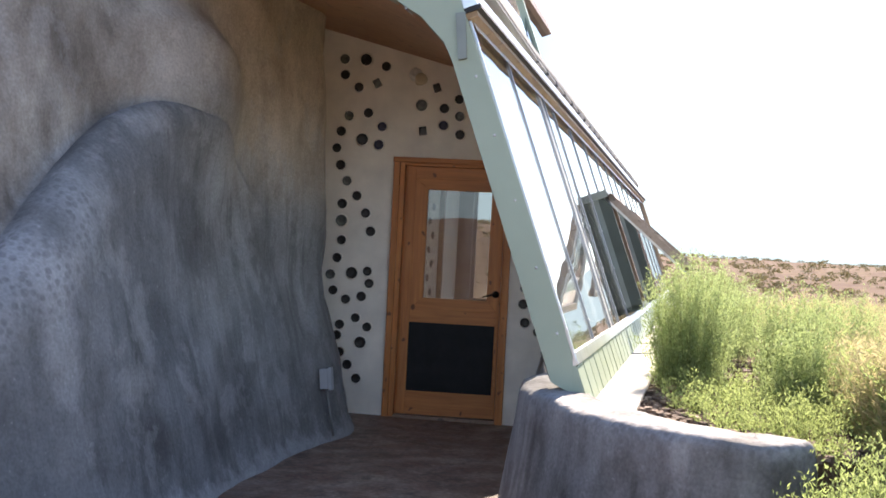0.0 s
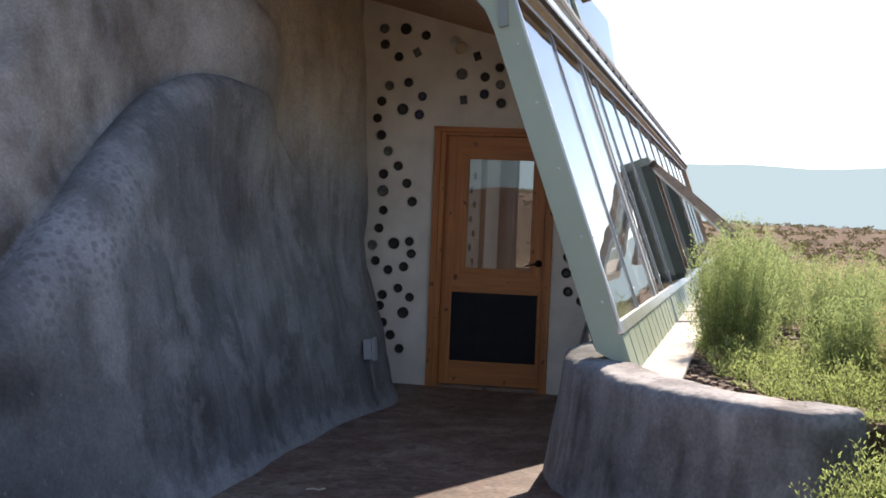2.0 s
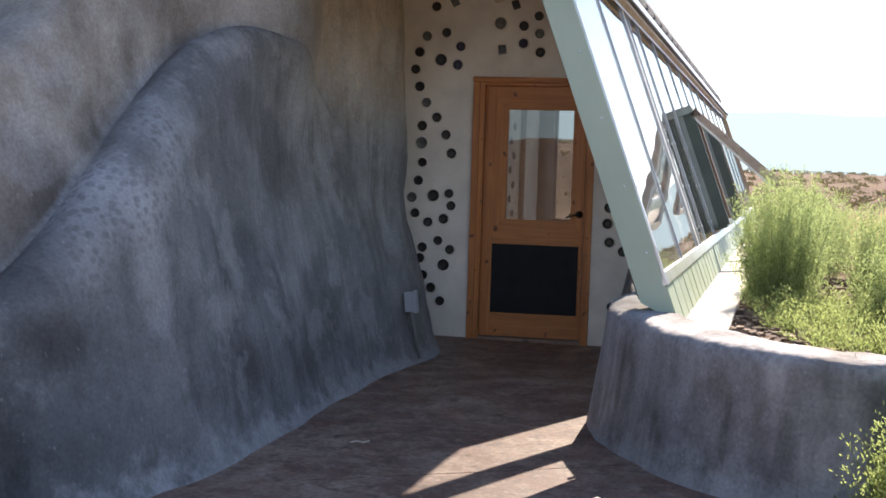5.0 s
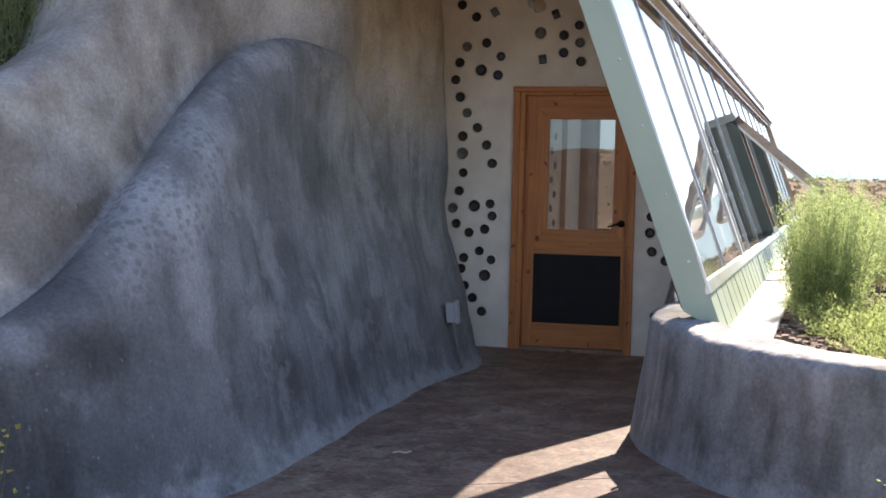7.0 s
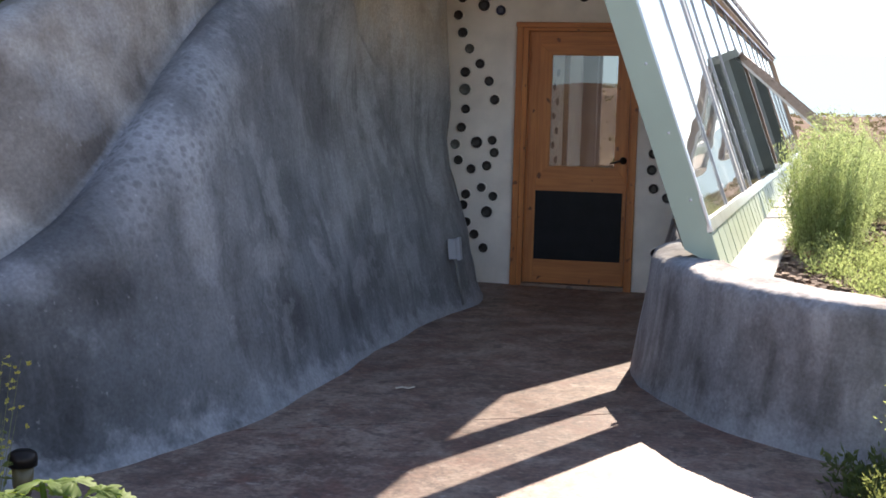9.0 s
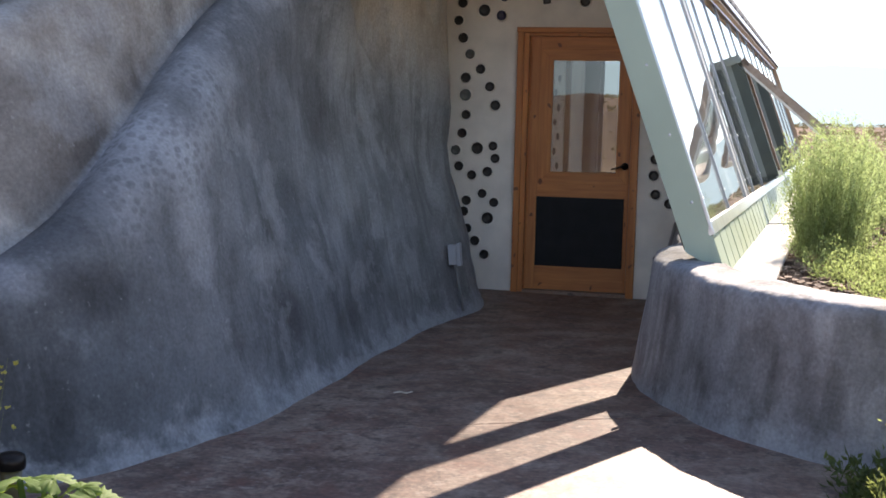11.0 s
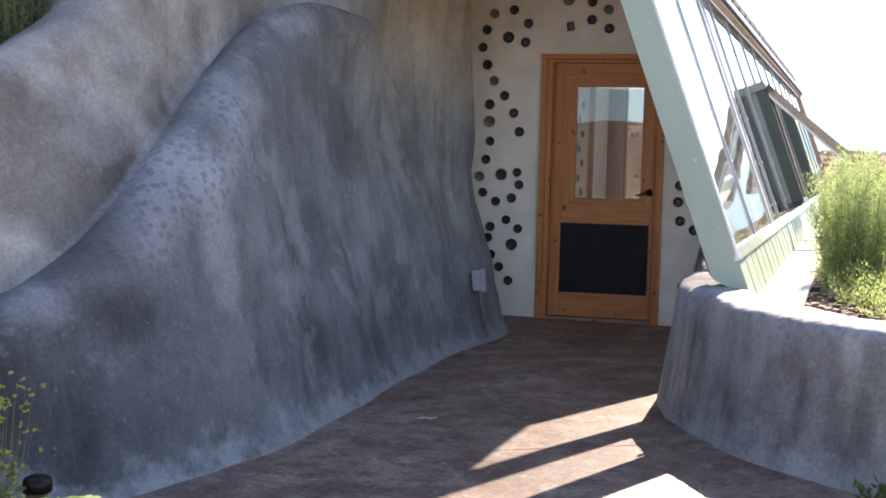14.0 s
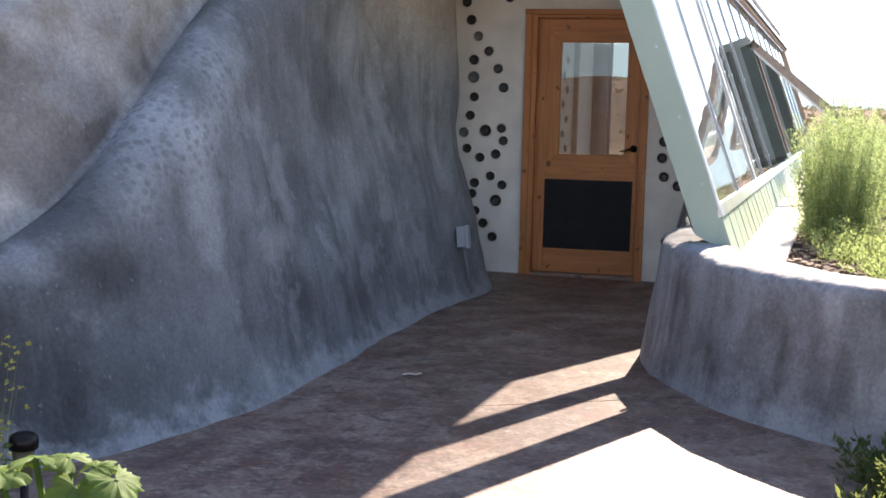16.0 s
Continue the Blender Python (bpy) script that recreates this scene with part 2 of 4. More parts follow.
WHITE = plain("white_porcelain", (0.75, 0.74, 0.70), 0.3, vary=0.05)
TAN = plain("tan_plaster", (0.42, 0.31, 0.21), 0.9, vary=0.15, scale=2)


# ---- helpers of this scene ----
def mesh_from(bm, name, material, smooth=False, recalc=True):
    if recalc:
        bmesh.ops.recalc_face_normals(bm, faces=bm.faces)
    me = bpy.data.meshes.new(name)
    if smooth:
        for f in bm.faces:
            f.smooth = True
    bm.to_mesh(me)
    bm.free()
    me.materials.append(material)
    return me


def part(name, bm, material, parent, label="", smooth=False):
    ob = new(name, mesh_from(bm, name, material, smooth))
    ob.parent = parent
    ob.matrix_parent_inverse = parent.matrix_world.inverted()
    if label:
        tagged(ob, label)
    return ob


def thing(name, label, category, at=(0, 0, 0), group="", kind=""):
    ob = new(name)
    ob.matrix_world = Matrix.Translation(at)
    return tagged(ob, label, category, group, kind)


def solid(name, bm, material, label, category, kind="", group="", smooth=False):
    return tagged(new(name, mesh_from(bm, name, material, smooth)), label, category, group, kind)


def world_axes(p):
    return Vector(p)


def box(lo, hi, place=world_axes, bevel=0.0, bm=None):
    """A box between two corners, laid into the world by place()."""
    own = bmesh.new()
    c = [(x, y, z) for x in (lo[0], hi[0]) for y in (lo[1], hi[1]) for z in (lo[2], hi[2])]
    v = [own.verts.new(place(p)) for p in c]
    for q in ((0, 1, 3, 2), (4, 6, 7, 5), (0, 4, 5, 1), (2, 3, 7, 6), (0, 2, 6, 4), (1, 5, 7, 3)):
        own.faces.new([v[i] for i in q])
    bmesh.ops.recalc_face_normals(own, faces=own.faces)
    if bevel:
        bmesh.ops.bevel(own, geom=own.edges[:], offset=bevel, segments=2, profile=0.6, affect="EDGES")
    if bm is None:
        return own
    me = bpy.data.meshes.new("tmp")
    own.to_mesh(me)
    own.free()
    bm.from_mesh(me)
    bpy.data.meshes.remove(me)
    return bm


def prism(outline, y0, y1, axis="y", place=world_axes):
    """A polygon of (a, b) pairs pushed from y0 to y1."""
    bm = bmesh.new()
    def at(a, b, d):
        return place({"y": (a, d, b), "x": (d, a, b), "z": (a, b, d)}[axis])
    one = [bm.verts.new(at(a, b, y0)) for a, b in outline]
    two = [bm.verts.new(at(a, b, y1)) for a, b in outline]
    bm.faces.new(one)
    bm.faces.new(two[::-1])
    for i in range(len(one)):
        j = (i + 1) % len(one)
        bm.faces.new((one[i], two[i], two[j], one[j]))
    bmesh.ops.triangulate(bm, faces=[f for f in bm.faces if len(f.verts) > 4])
    return bm


def tube(path, radius, sides=8, bm=None):
    """A round bar along a path of points; radius one number or one each."""
    bm = bm or bmesh.new()
    rings = []
    path = [Vector(p) for p in path]
    for i, p in enumerate(path):
        d = (path[min(i + 1, len(path) - 1)] - path[max(i - 1, 0)]).normalized()
        a = d.cross(Vector((0.3, 0.2, 0.93))).normalized()
        b = d.cross(a)
        r = radius[i] if isinstance(radius, (list, tuple)) else radius
        rings.append([bm.verts.new(p + r * (math.cos(k * math.tau / sides) * a + math.sin(k * math.tau / sides) * b)) for k in range(sides)])
    for one, two in zip(rings, rings[1:]):
        for k in range(sides):
            bm.faces.new((one[k], one[(k + 1) % sides], two[(k + 1) % sides], two[k]))
    bm.faces.new(rings[0][::-1])
    bm.faces.new(rings[-1])
    return bm


def lathe(profile, centre, turn=Matrix.Identity(3), sides=20, closed=True):
    """A turned body: (radius, height) pairs round a centre's axis."""
    bm = bmesh.new()
    c = Vector(centre)
    rings = [[bm.verts.new(c + turn @ Vector((r * math.cos(k * math.tau / sides), r * math.sin(k * math.tau / sides), h))) for k in range(sides)] for r, h in profile]
    for one, two in zip(rings, rings[1:]):
        for k in range(sides):
            bm.faces.new((one[k], one[(k + 1) % sides], two[(k + 1) % sides], two[k]))
    if closed:
        bm.faces.new(rings[0][::-1])
        bm.faces.new(rings[-1])
    return bm


def curve(points, n):
    """n places on a smooth line through the points, by length."""
    pts = np.array(points, float)
    ext = np.vstack([2 * pts[0] - pts[1], pts, 2 * pts[-1] - pts[-2]])
    out = []
    for i in range(1, len(ext) - 2):
        p0, p1, p2, p3 = ext[i - 1 : i + 3]
        for u in np.linspace(0, 1, 24, endpoint=False):
            out.append(0.5 * (2 * p1 + (p2 - p0) * u + (2 * p0 - 5 * p1 + 4 * p2 - p3) * u**2 + (3 * p1 - p0 - 3 * p2 + p3) * u**3))
    out.append(pts[-1])
    out = np.array(out)
    s = np.r_[0, np.cumsum(np.linalg.norm(np.diff(out, axis=0), axis=1))]
    at = np.linspace(0, s[-1], n)
    return np.stack([np.interp(at, s, out[:, k]) for k in range(out.shape[1])], 1)


def sides_of(line):
    """Unit normals to the right of a line in plan that runs towards -y (so they point to -x); flip as needed."""
    d = np.gradient(line, axis=0)
    d /= np.linalg.norm(d, axis=1)[:, None]
    return np.stack([d[:, 1], -d[:, 0]], 1)


def sheet(rows, material, name, smooth=True):
    """A skin over rows of points, all rows of one length."""
    bm = bmesh.new()
    grid = [[bm.verts.new(p) for p in row] for row in rows]
    for one, two in zip(grid, grid[1:]):
        for k in range(len(one) - 1):
            bm.faces.new((one[k], one[k + 1], two[k + 1], two[k]))
    return bm


def lumps(p, size, scale):
    return size * noise.noise(Vector(p) * scale)


# ---- large structure ----
def ramp01(a, b, v):
    u = min(1.0, max(0.0, (v - a) / (b - a)))
    return u * u * (3 - 2 * u)


def ground_height(x, y):
    """Lie of the land: a bed behind the low wall, level ground by the porch, a rise far off."""
    edge = float(np.interp(y, [-5.75, -5.2, -5.0, -4.84, -4.70, -4.58, -4.43, -4.14, -3.8, -3.3, 0.0, 15.0], [3.8, 3.5, 3.3, 2.9, 2.5, 1.75, 1.5, 1.33, 1.16, 1.1, 1.3, 3.0]))
    inside = ramp01(0.2, 0.34, x - edge) * ramp01(-5.6, -5.3, y) if y < -5.3 else ramp01(0.2, 0.34, x - edge)
    inside = max(inside, ramp01(2.9, 3.6, x) * ramp01(-7.5, -5.6, y))
    back = ramp01(-1.25, -1.75, x) * ramp01(-6.3, -5.0, y) * (1.75 + 0.35 * ramp01(-5.2, -4.2, y))
    back += 0.7 * min(3, max(0, -x - 1.5)) * ramp01(-6.6, -5.2, y) * ramp01(-1.0, -3.0, y)
    # unseen bank at the left front, added to block skylight on the wall
    back = max(back, ramp01(-1.5, -2.6, x) * ramp01(-15.0, -12.0, y) * ramp01(-4.0, -7.2, y) * 2.3)
    low = -0.08 - 0.25 * ramp01(-6.5, -9.0, y)
    near = low * (1 - inside) + 0.55 * inside + back
    d = math.hypot(x, y)
    far = 0.0
    if y > 0:
        far = ramp01(14, 75, d) * (1.35 + 0.25 * noise.noise(Vector((x * 0.02, y * 0.02, 0))) - 0.35 * x / max(d, 1)) - 30 * ramp01(90, 700, d)
    else:
        far = ramp01(14, 70, d) * 3.7 * (1 + 0.5 * noise.noise(Vector((x * 0.03, y * 0.03, 3)))) - 30 * ramp01(90, 700, d)
    rough = 0.03 * noise.noise(Vector((x * 1.3, y * 1.3, 0))) if d > 6 else 0.0
    rough += 0.25 * ramp01(15, 40, d) * noise.noise(Vector((x * 0.15, y * 0.15, 5)))
    return near + far + rough


def ground_material():
    m, t, p = nodes_of("dry_soil")
    a = ramp(t, noise_at(t, 0.25, 6), [(0.35, (0.095, 0.055, 0.038)), (0.65, (0.155, 0.105, 0.07))])
    g = ramp(t, noise_at(t, 1.1, 6), [(0.5, 0.0), (0.66, 0.6)])
    c = mix(t, g, a, (0.22, 0.17, 0.09))
    s = ramp(t, noise_at(t, 9, 6), [(0.55, 0.0), (0.7, 0.5)])
    c = mix(t, s, c, (0.15, 0.09, 0.06))
    c = mix(t, ramp(t, noise_at(t, 2.4, 9, rough=0.7), [(0.45, 0.0), (0.6, 0.6)]), c, (0.085, 0.055, 0.042))
    at = t.nodes.new("ShaderNodeTexCoord")
    far = t.nodes.new("ShaderNodeVectorMath")  # unseen pale ground, added to bounce light into the porch
    far.operation = "DISTANCE"
    far.inputs[1].default_value = (4.5, -12.0, 0)
    t.links.new(at.outputs["Object"], far.inputs[0])
    size = t.nodes.new("ShaderNodeMath")
    size.operation = "DIVIDE"
    size.inputs[1].default_value = 10.0
    t.links.new(far.outputs["Value"], size.inputs[0])
    bounce_ground = ramp(t, noise_at(t, 3, 8, rough=0.65), [(0.35, (0.30, 0.23, 0.165)), (0.65, (0.44, 0.36, 0.28))])
    c = mix(t, ramp(t, size.outputs[0], [(0.5, 1.0), (0.64, 0.0)]), c, bounce_ground)
    t.links.new(c, p.inputs["Base Color"])
    p.inputs["Roughness"].default_value = 0.95
    p.inputs["Specular IOR Level"].default_value = 0.1
    bump(t, p, noise_at(t, 14, 6), 0.6, 0.03)
    return m


SOIL = ground_material()


def build_ground():
    def line(fine_lo, fine_hi, step, reach):
        v = list(np.arange(fine_lo, fine_hi, step))
        s, k = step, fine_hi
        while k < reach:
            v.append(k)
            s *= 1.22
            k += s
        v.append(reach)
        s, k = step, fine_lo
        low = []
        while k > -reach:
            s *= 1.22
            k -= s
            low.append(max(k, -reach))
        return low[::-1] + v
    xs, ys = line(-4, 6, 0.14, 2500), line(-10, 3, 0.14, 2500)
    rows = [[(x, y, ground_height(x, y)) for x in xs] for y in ys]
    ob = solid("ground", sheet(rows, SOIL, "ground"), SOIL, "dry reddish desert soil with sparse grass", "ground", "structure", smooth=True)
    return ob


build_ground()

# porch slab, in two pours with a joint
def slab_piece(outline):
    return prism(outline, -0.3, 0.0, "z")


slab = thing("floor", "red-brown stained concrete porch slab, worn and mottled", "floor", kind="structure")
inner_slab = slab_piece([(-1.6, 0.3), (1.4, 0.3), (1.4, -4.085), (-1.6, -5.61)])
for v in inner_slab.verts:  # laid with a slight fall to the door
    if v.co.y > 0:
        v.co.z -= 0.035 + 0.012 * v.co.x
part("slab", inner_slab, FLOOR, slab)
part("slab", slab_piece([(-3.0, -6.332), (1.4, -4.095), (2.0, -4.6), (2.8, -5.6), (2.9, -7.0), (1.5, -7.6), (-1.0, -7.4), (-3.0, -7.2)]), FLOOR, slab)


# stains, painted shade and pale places on the left wall: metres past the hump's crest, height, reach both ways,
# strength, on the wall behind
# some dark spots paint shade: the hump's crease, the low open end
STAINS_AND_SHADE = [(1.95, 1.25, 0.75, 0.36, 0.45, True), (1.50, 1.26, 0.30, 0.22, 0.85, True), (2.15, 1.26, 0.42, 0.26, 0.95, True), (1.75, 1.02, 0.30, 0.13, 0.8, True), (0.52, 1.82, 0.16, 0.26, 0.7, True), (0.92, 1.50, 0.06, 0.16, 0.6, True), (0.35, 2.25, 0.2, 0.3, 0.5, True), (-0.05, 2.5, 0.10, 0.3, 0.5, True), (2.3, 1.5, 0.3, 0.1, 0.5, True),
          (-0.65, 1.38, 0.32, 0.36, 0.7, False), (-0.15, 1.62, 0.18, 0.22, 0.6, False), (-1.75, 1.35, 0.3, 0.6, 0.6, False), (1.85, 0.66, 0.26, 0.14, 0.75, False), (1.42, 0.33, 0.12, 0.14, 0.5, False), (2.42, 0.35, 0.30, 0.35, 0.9, False), (0.95, 0.55, 0.10, 0.38, 0.45, False), (-0.3, 0.75, 0.25, 0.3, 0.5, False), (2.05, 0.25, 0.1, 0.3, 0.5, False), (-1.0, 0.4, 0.3, 0.3, 0.4, False), (0.45, 0.9, 0.12, 0.5, 0.4, False), (0.5, 0.34, 0.5, 0.24, 0.75, False), (-0.4, 0.3, 0.45, 0.24, 0.6, False)]
LIMED = [(1.2, 1.72, 0.35, 0.16, 0.5, True), (0.75, 1.95, 0.2, 0.2, 0.4, True), (-0.65, 2.55, 0.3, 0.3, 0.45, True), (1.15, 0.82, 0.16, 0.30, 0.6, False), (1.95, 0.46, 0.16, 0.14, 0.45, False), (2.15, 0.72, 0.2, 0.1, 0.5, False), (-0.1, 1.95, 0.3, 0.1, 0.5, False), (0.5, 1.35, 0.2, 0.25, 0.4, False)]


# left cement wall: a battered face, a hump that sinks away from the porch, and the taller wall behind it
def build_left_wall():
    n = 150
    foot = curve([(-0.46, 0.4), (-0.36, -0.15), (-0.205, -0.85), (-0.19, -1.2), (-0.30, -1.8), (-0.40, -3.0), (-0.435, -4.3), (-0.505, -5.0), (-0.71, -5.65), (-1.05, -6.15), (-1.7, -6.7), (-3.4, -7.4)], n)
    inward = sides_of(foot)
    key = foot[:, 1] - 0.55 * (foot[:, 0] + 0.4)  # how far along the wall, falling towards the open end
    s = np.r_[0, np.cumsum(np.linalg.norm(np.diff(foot, axis=0), axis=1))]
    s0 = np.interp(3.84, -foot[:, 1], s)
    e = s - s0  # metres past the crest of the hump
    crest = np.interp(e, [-1.9, -1.4, -0.95, -0.4, -0.1, 0.15, 0.41, 0.66, 0.91, 1.17, 1.42, 1.67, 1.8, 2.05, 2.3, 2.8, 5.0], [1.45, 1.82, 2.06, 2.10, 2.02, 1.90, 1.76, 1.62, 1.48, 1.34, 1.18, 1.02, 0.94, 0.82, 0.73, 0.6, 0.5])
    ledge = np.interp(e, [-1.7, -0.9, -0.3, 0.3, 1.0, 3.0], [0.0, 0.03, 0.06, 0.08, 0.10, 0.12])
    swell = np.interp(e, [-1.7, -0.9, -0.3], [0.0, 0.3, 1.0])  # how far the hump stands out
    slope = np.interp(e, [-0.5, 0.4], [0.06, 0.15])
    top = np.interp(e, [-4.5, 0.4, 0.66, 0.79, 0.91, 1.04, 1.17, 1.29, 1.42, 1.55, 1.67, 1.8, 1.93, 2.5, 4.0, 6.0], [3.35, 3.3, 2.72, 2.28, 2.11, 2.01, 1.95, 1.88, 1.83, 1.78, 1.74, 1.70, 1.66, 1.45, 1.1, 0.8])
    smooth = np.hanning(9) / np.hanning(9).sum()
    crest, ledge, top = (np.convolve(np.pad(v, 4, mode="edge"), smooth, "valid") for v in (crest, ledge, top))
    rows, mix_shade, marks = [], [], []
    for i in range(n):
        profile = []
        h, w, T = crest[i], ledge[i] + 0.004, top[i]
        k = swell[i]
        rise = 0.28 + 0.10 * k * ramp01(0.7, 1.4, h)
        profile.append((0.30 * (ramp01(-0.25, 1.6, 0) - 0.05), -0.1))
        for u in np.linspace(0, 1, 26):
            z = u * (h - rise)
            profile.append((0.30 * (ramp01(-0.25, 1.6, z) - 0.05) + 0.02 * z - 0.035 * math.exp(-z / 0.045) + 0.035, z))
        base = profile[-1][0]
        for a in range(9, 90, 9):  # rounded shoulder up to the crest
            profile.append((base + 0.24 * k * (1 - math.cos(radians(a))), h - rise + rise * (k * math.sin(radians(a)) + (1 - k) * a / 90)))
        back = base + 0.24 * k + w
        dip = 0.08 * k
        profile.append((base + 0.24 * k + 0.45 * w, h + 0.006 - 0.5 * dip))
        profile.append((back - 0.02 * k, h + 0.012 - dip))
        for u in np.linspace(0.03, 1, 22):
            z = h + 0.02 - dip * (1 - u) + u * (T - 0.14 - h)
            profile.append((back + slope[i] * u, z))
        for a in (25, 50, 75, 90):
            profile.append((back + slope[i] + 0.16 * (1 - math.cos(radians(a))), T - 0.12 + 0.12 * math.sin(radians(a))))
        profile.append((back + 0.48, T - 0.03))
        profile.append((back + 0.63, T - 0.12))
        profile.append((back + 0.7, T - 1.2))
        row = []
        for d, z in profile:
            p = Vector((foot[i, 0] + inward[i, 0] * d, foot[i, 1] + inward[i, 1] * d, z))
            push = lumps(p, 0.035, 1.6) + lumps(p, 0.012, 5.0)
            push += 0.15 * math.exp(-(((e[i] + 0.75) / 0.62) ** 4)) * ramp01(1.7, 2.2, z) * (1 - ramp01(2.52, 2.78, z + 0.5 * (e[i] + 0.65) ** 2))
            row.append((p.x - inward[i, 0] * push, p.y - inward[i, 1] * push, p.z))
            crust = math.exp(-(((e[i] - 1.15) / 0.5) ** 4)) * math.exp(-(((z - h + 0.12) / 0.26) ** 2)) * (d < back) * min(1, max(0, 0.55 + 1.6 * noise.noise(p * 3.1)))
            behind = k if d > back - 0.03 else 0
            up = behind > 0.5 or (z > h + 0.04 and e[i] > -0.9)
            # third value paints bounce light high in the porch
            marks.append((min(0.8, sum(0.62 * w2 * math.exp(-((e[i] - a) / ea) ** 2 - ((z - b) / eb) ** 2) for a, b, ea, eb, w2, hi in STAINS_AND_SHADE if hi == up)), min(0.6, sum(0.8 * w2 * math.exp(-((e[i] - a) / ea) ** 2 - ((z - b) / eb) ** 2) for a, b, ea, eb, w2, hi in LIMED if hi == up)), 0.85 * ramp01(-0.8, -1.5, e[i]) * ramp01(1.4, 2.2, z), 1))
            # blue darkens towards the open end, where less skylight falls
            mix_shade.append((max(behind, ramp01(-0.02, 0.06 + 0.5 * (1 - k), z - h)) * (0.92 + 0.08 * ramp01(-0.4, 0.5, e[i])), crust, 0.4 + 0.35 * ramp01(-1.5, 0.0, e[i]) + 0.25 * ramp01(0.8, 1.9, e[i]), 1))
        rows.append(row)
    bm = sheet(rows, CEMENT, "wall_left")
    layer = bm.verts.layers.float_color.new("mix_shade")
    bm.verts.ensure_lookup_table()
    for v, c in zip(bm.verts, mix_shade):
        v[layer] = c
    layer = bm.verts.layers.float_color.new("marks")
    for v, c in zip(bm.verts, marks):
        v[layer] = c
    return solid("wall_left", bm, CEMENT, "hand-troweled grey cement wall with humps, streaks and stains", "wall", "structure", smooth=True)


build_left_wall()


# low cement wall that holds the planted bed
def build_low_wall():
    n = 340
    foot = curve([(1.0, 0.15), (1.03, -1.5), (1.04, -2.86), (1.035, -3.3), (1.16, -3.8), (1.33, -4.14), (1.5, -4.43), (1.70, -4.65), (1.86, -4.79), (2.06, -4.90), (2.24, -4.91), (2.42, -4.78), (2.52, -4.57), (2.56, -4.3)], n)
    inward = -sides_of(foot)
    shape = [(0, -0.12), (0.0, 0.0), (0.018, 0.12), (0.032, 0.25), (0.05, 0.38), (0.06, 0.48), (0.066, 0.57), (0.068, 0.592), (0.071, 0.612), (0.077, 0.627), (0.086, 0.640), (0.098, 0.647), (0.112, 0.651), (0.135, 0.654), (0.16, 0.656), (0.21, 0.657), (0.26, 0.658), (0.34, 0.655), (0.40, 0.642), (0.44, 0.61), (0.46, 0.55), (0.47, 0.3)]
    rows = []
    for i in range(n):
        u = i / (n - 1)
        tall = 1.04 - 0.06 * ramp01(0.45, 0.75, u) - 1.0 * ramp01(0.93, 1.0, u)
        row = []
        for d, z in shape:
            d += 0.13 * (1 - ramp01(0.42, 0.6, u)) * min(1, max(0, z) / 0.6) * (1 - ramp01(0.12, 0.42, d))
            p = Vector((foot[i, 0] + inward[i, 0] * d, foot[i, 1] + inward[i, 1] * d, z * tall))
            push = lumps(p, 0.025, 2.2) + lumps(p, 0.008, 7) + (lumps(p, 0.005, 22) if z > 0.56 else 0)
            row.append((p.x - inward[i, 0] * push, p.y - inward[i, 1] * push, p.z + (lumps(p, 0.012, 3) + lumps(p, 0.005, 19) if z > 0.5 else 0)))
        rows.append(row)
    bm = sheet(rows, CEMENT, "wall_low")
    layer = bm.verts.layers.float_color.new("mix_shade")
    for v in bm.verts:
        v[layer] = (0, 0.75 * ramp01(0.54, 0.62, v.co.z) * min(1, max(0, 0.6 + 1.4 * noise.noise(v.co * 3.1))), 0, 1)
    layer = bm.verts.layers.float_color.new("marks")
    for v in bm.verts:
        p = v.co
        dark_patch = 0.38 + 0.75 * noise.noise(Vector((p.x * 4.5, p.y * 4.5, p.z * 1.2))) + 0.25 * noise.noise(Vector((p.x * 14, p.y * 14, p.z * 2.0 + 7)))
        lime = 0.22 + 0.6 * noise.noise(Vector((p.x * 3.1, p.y * 3.1, p.z * 2.2 + 3)))
        v[layer] = (min(1, max(0, dark_patch)), min(1, max(0, lime)), 0, 1)
    return solid("wall_low", bm, CEMENT, "low rounded grey cement retaining wall, knee high", "wall", "structure", smooth=True)


build_low_wall()

# door wall of white stucco with bottle ends, opening for the door
DOOR_L, DOOR_R, DOOR_T = -0.112, 0.87, 2.10


def build_door_wall():
    wall = thing("wall_north", "off-white stucco wall set with glass bottle ends", "wall", kind="structure")
    left, right, head = DOOR_L + 0.03, DOOR_R - 0.03, DOOR_T - 0.03
    for outline in ([(-1.3, -0.12), (left, -0.12), (left, head), (left, 3.2), (-1.3, 3.3)],
                    [(left, head), (right, head), (right, 2.9), (left, 3.2)],
                    [(right, -0.12), (1.98, -0.12), (1.78, 0.5), (1.04, 2.55), (right, 2.9)]):
        part("stucco", prism(outline, 0.0, 0.3), STUCCO, wall)
    return wall


DOOR_WALL = build_door_wall()

# porch ceiling: boards that fall towards the glass side, rounded at the front edge
def build_ceiling():
    rows, over = [], []
    for k in range(13):
        u = k / 12
        y = 0.05 - 3.6 * u
        row = []
        for j in range(25):
            x = -1.2 + 2.0 * j / 24
            z0 = 2.965 - 0.26 * (x + 0.05)
            z1 = float(np.interp(x, [-1.2, -0.7, 0.0, 0.396, 0.534, 0.66, 0.72, 0.8], [3.05, 2.98, 2.82, 2.635, 2.551, 2.422, 2.32, 2.1]))
            row.append((x, y, z0 + (z1 - z0) * ramp01(0, 1, u)))
        rows.append(row)
    return solid("ceiling", sheet(rows, SOFFIT, "ceiling"), SOFFIT, "stained reddish-brown board ceiling of the porch", "ceiling", "structure", smooth=True)


build_ceiling()


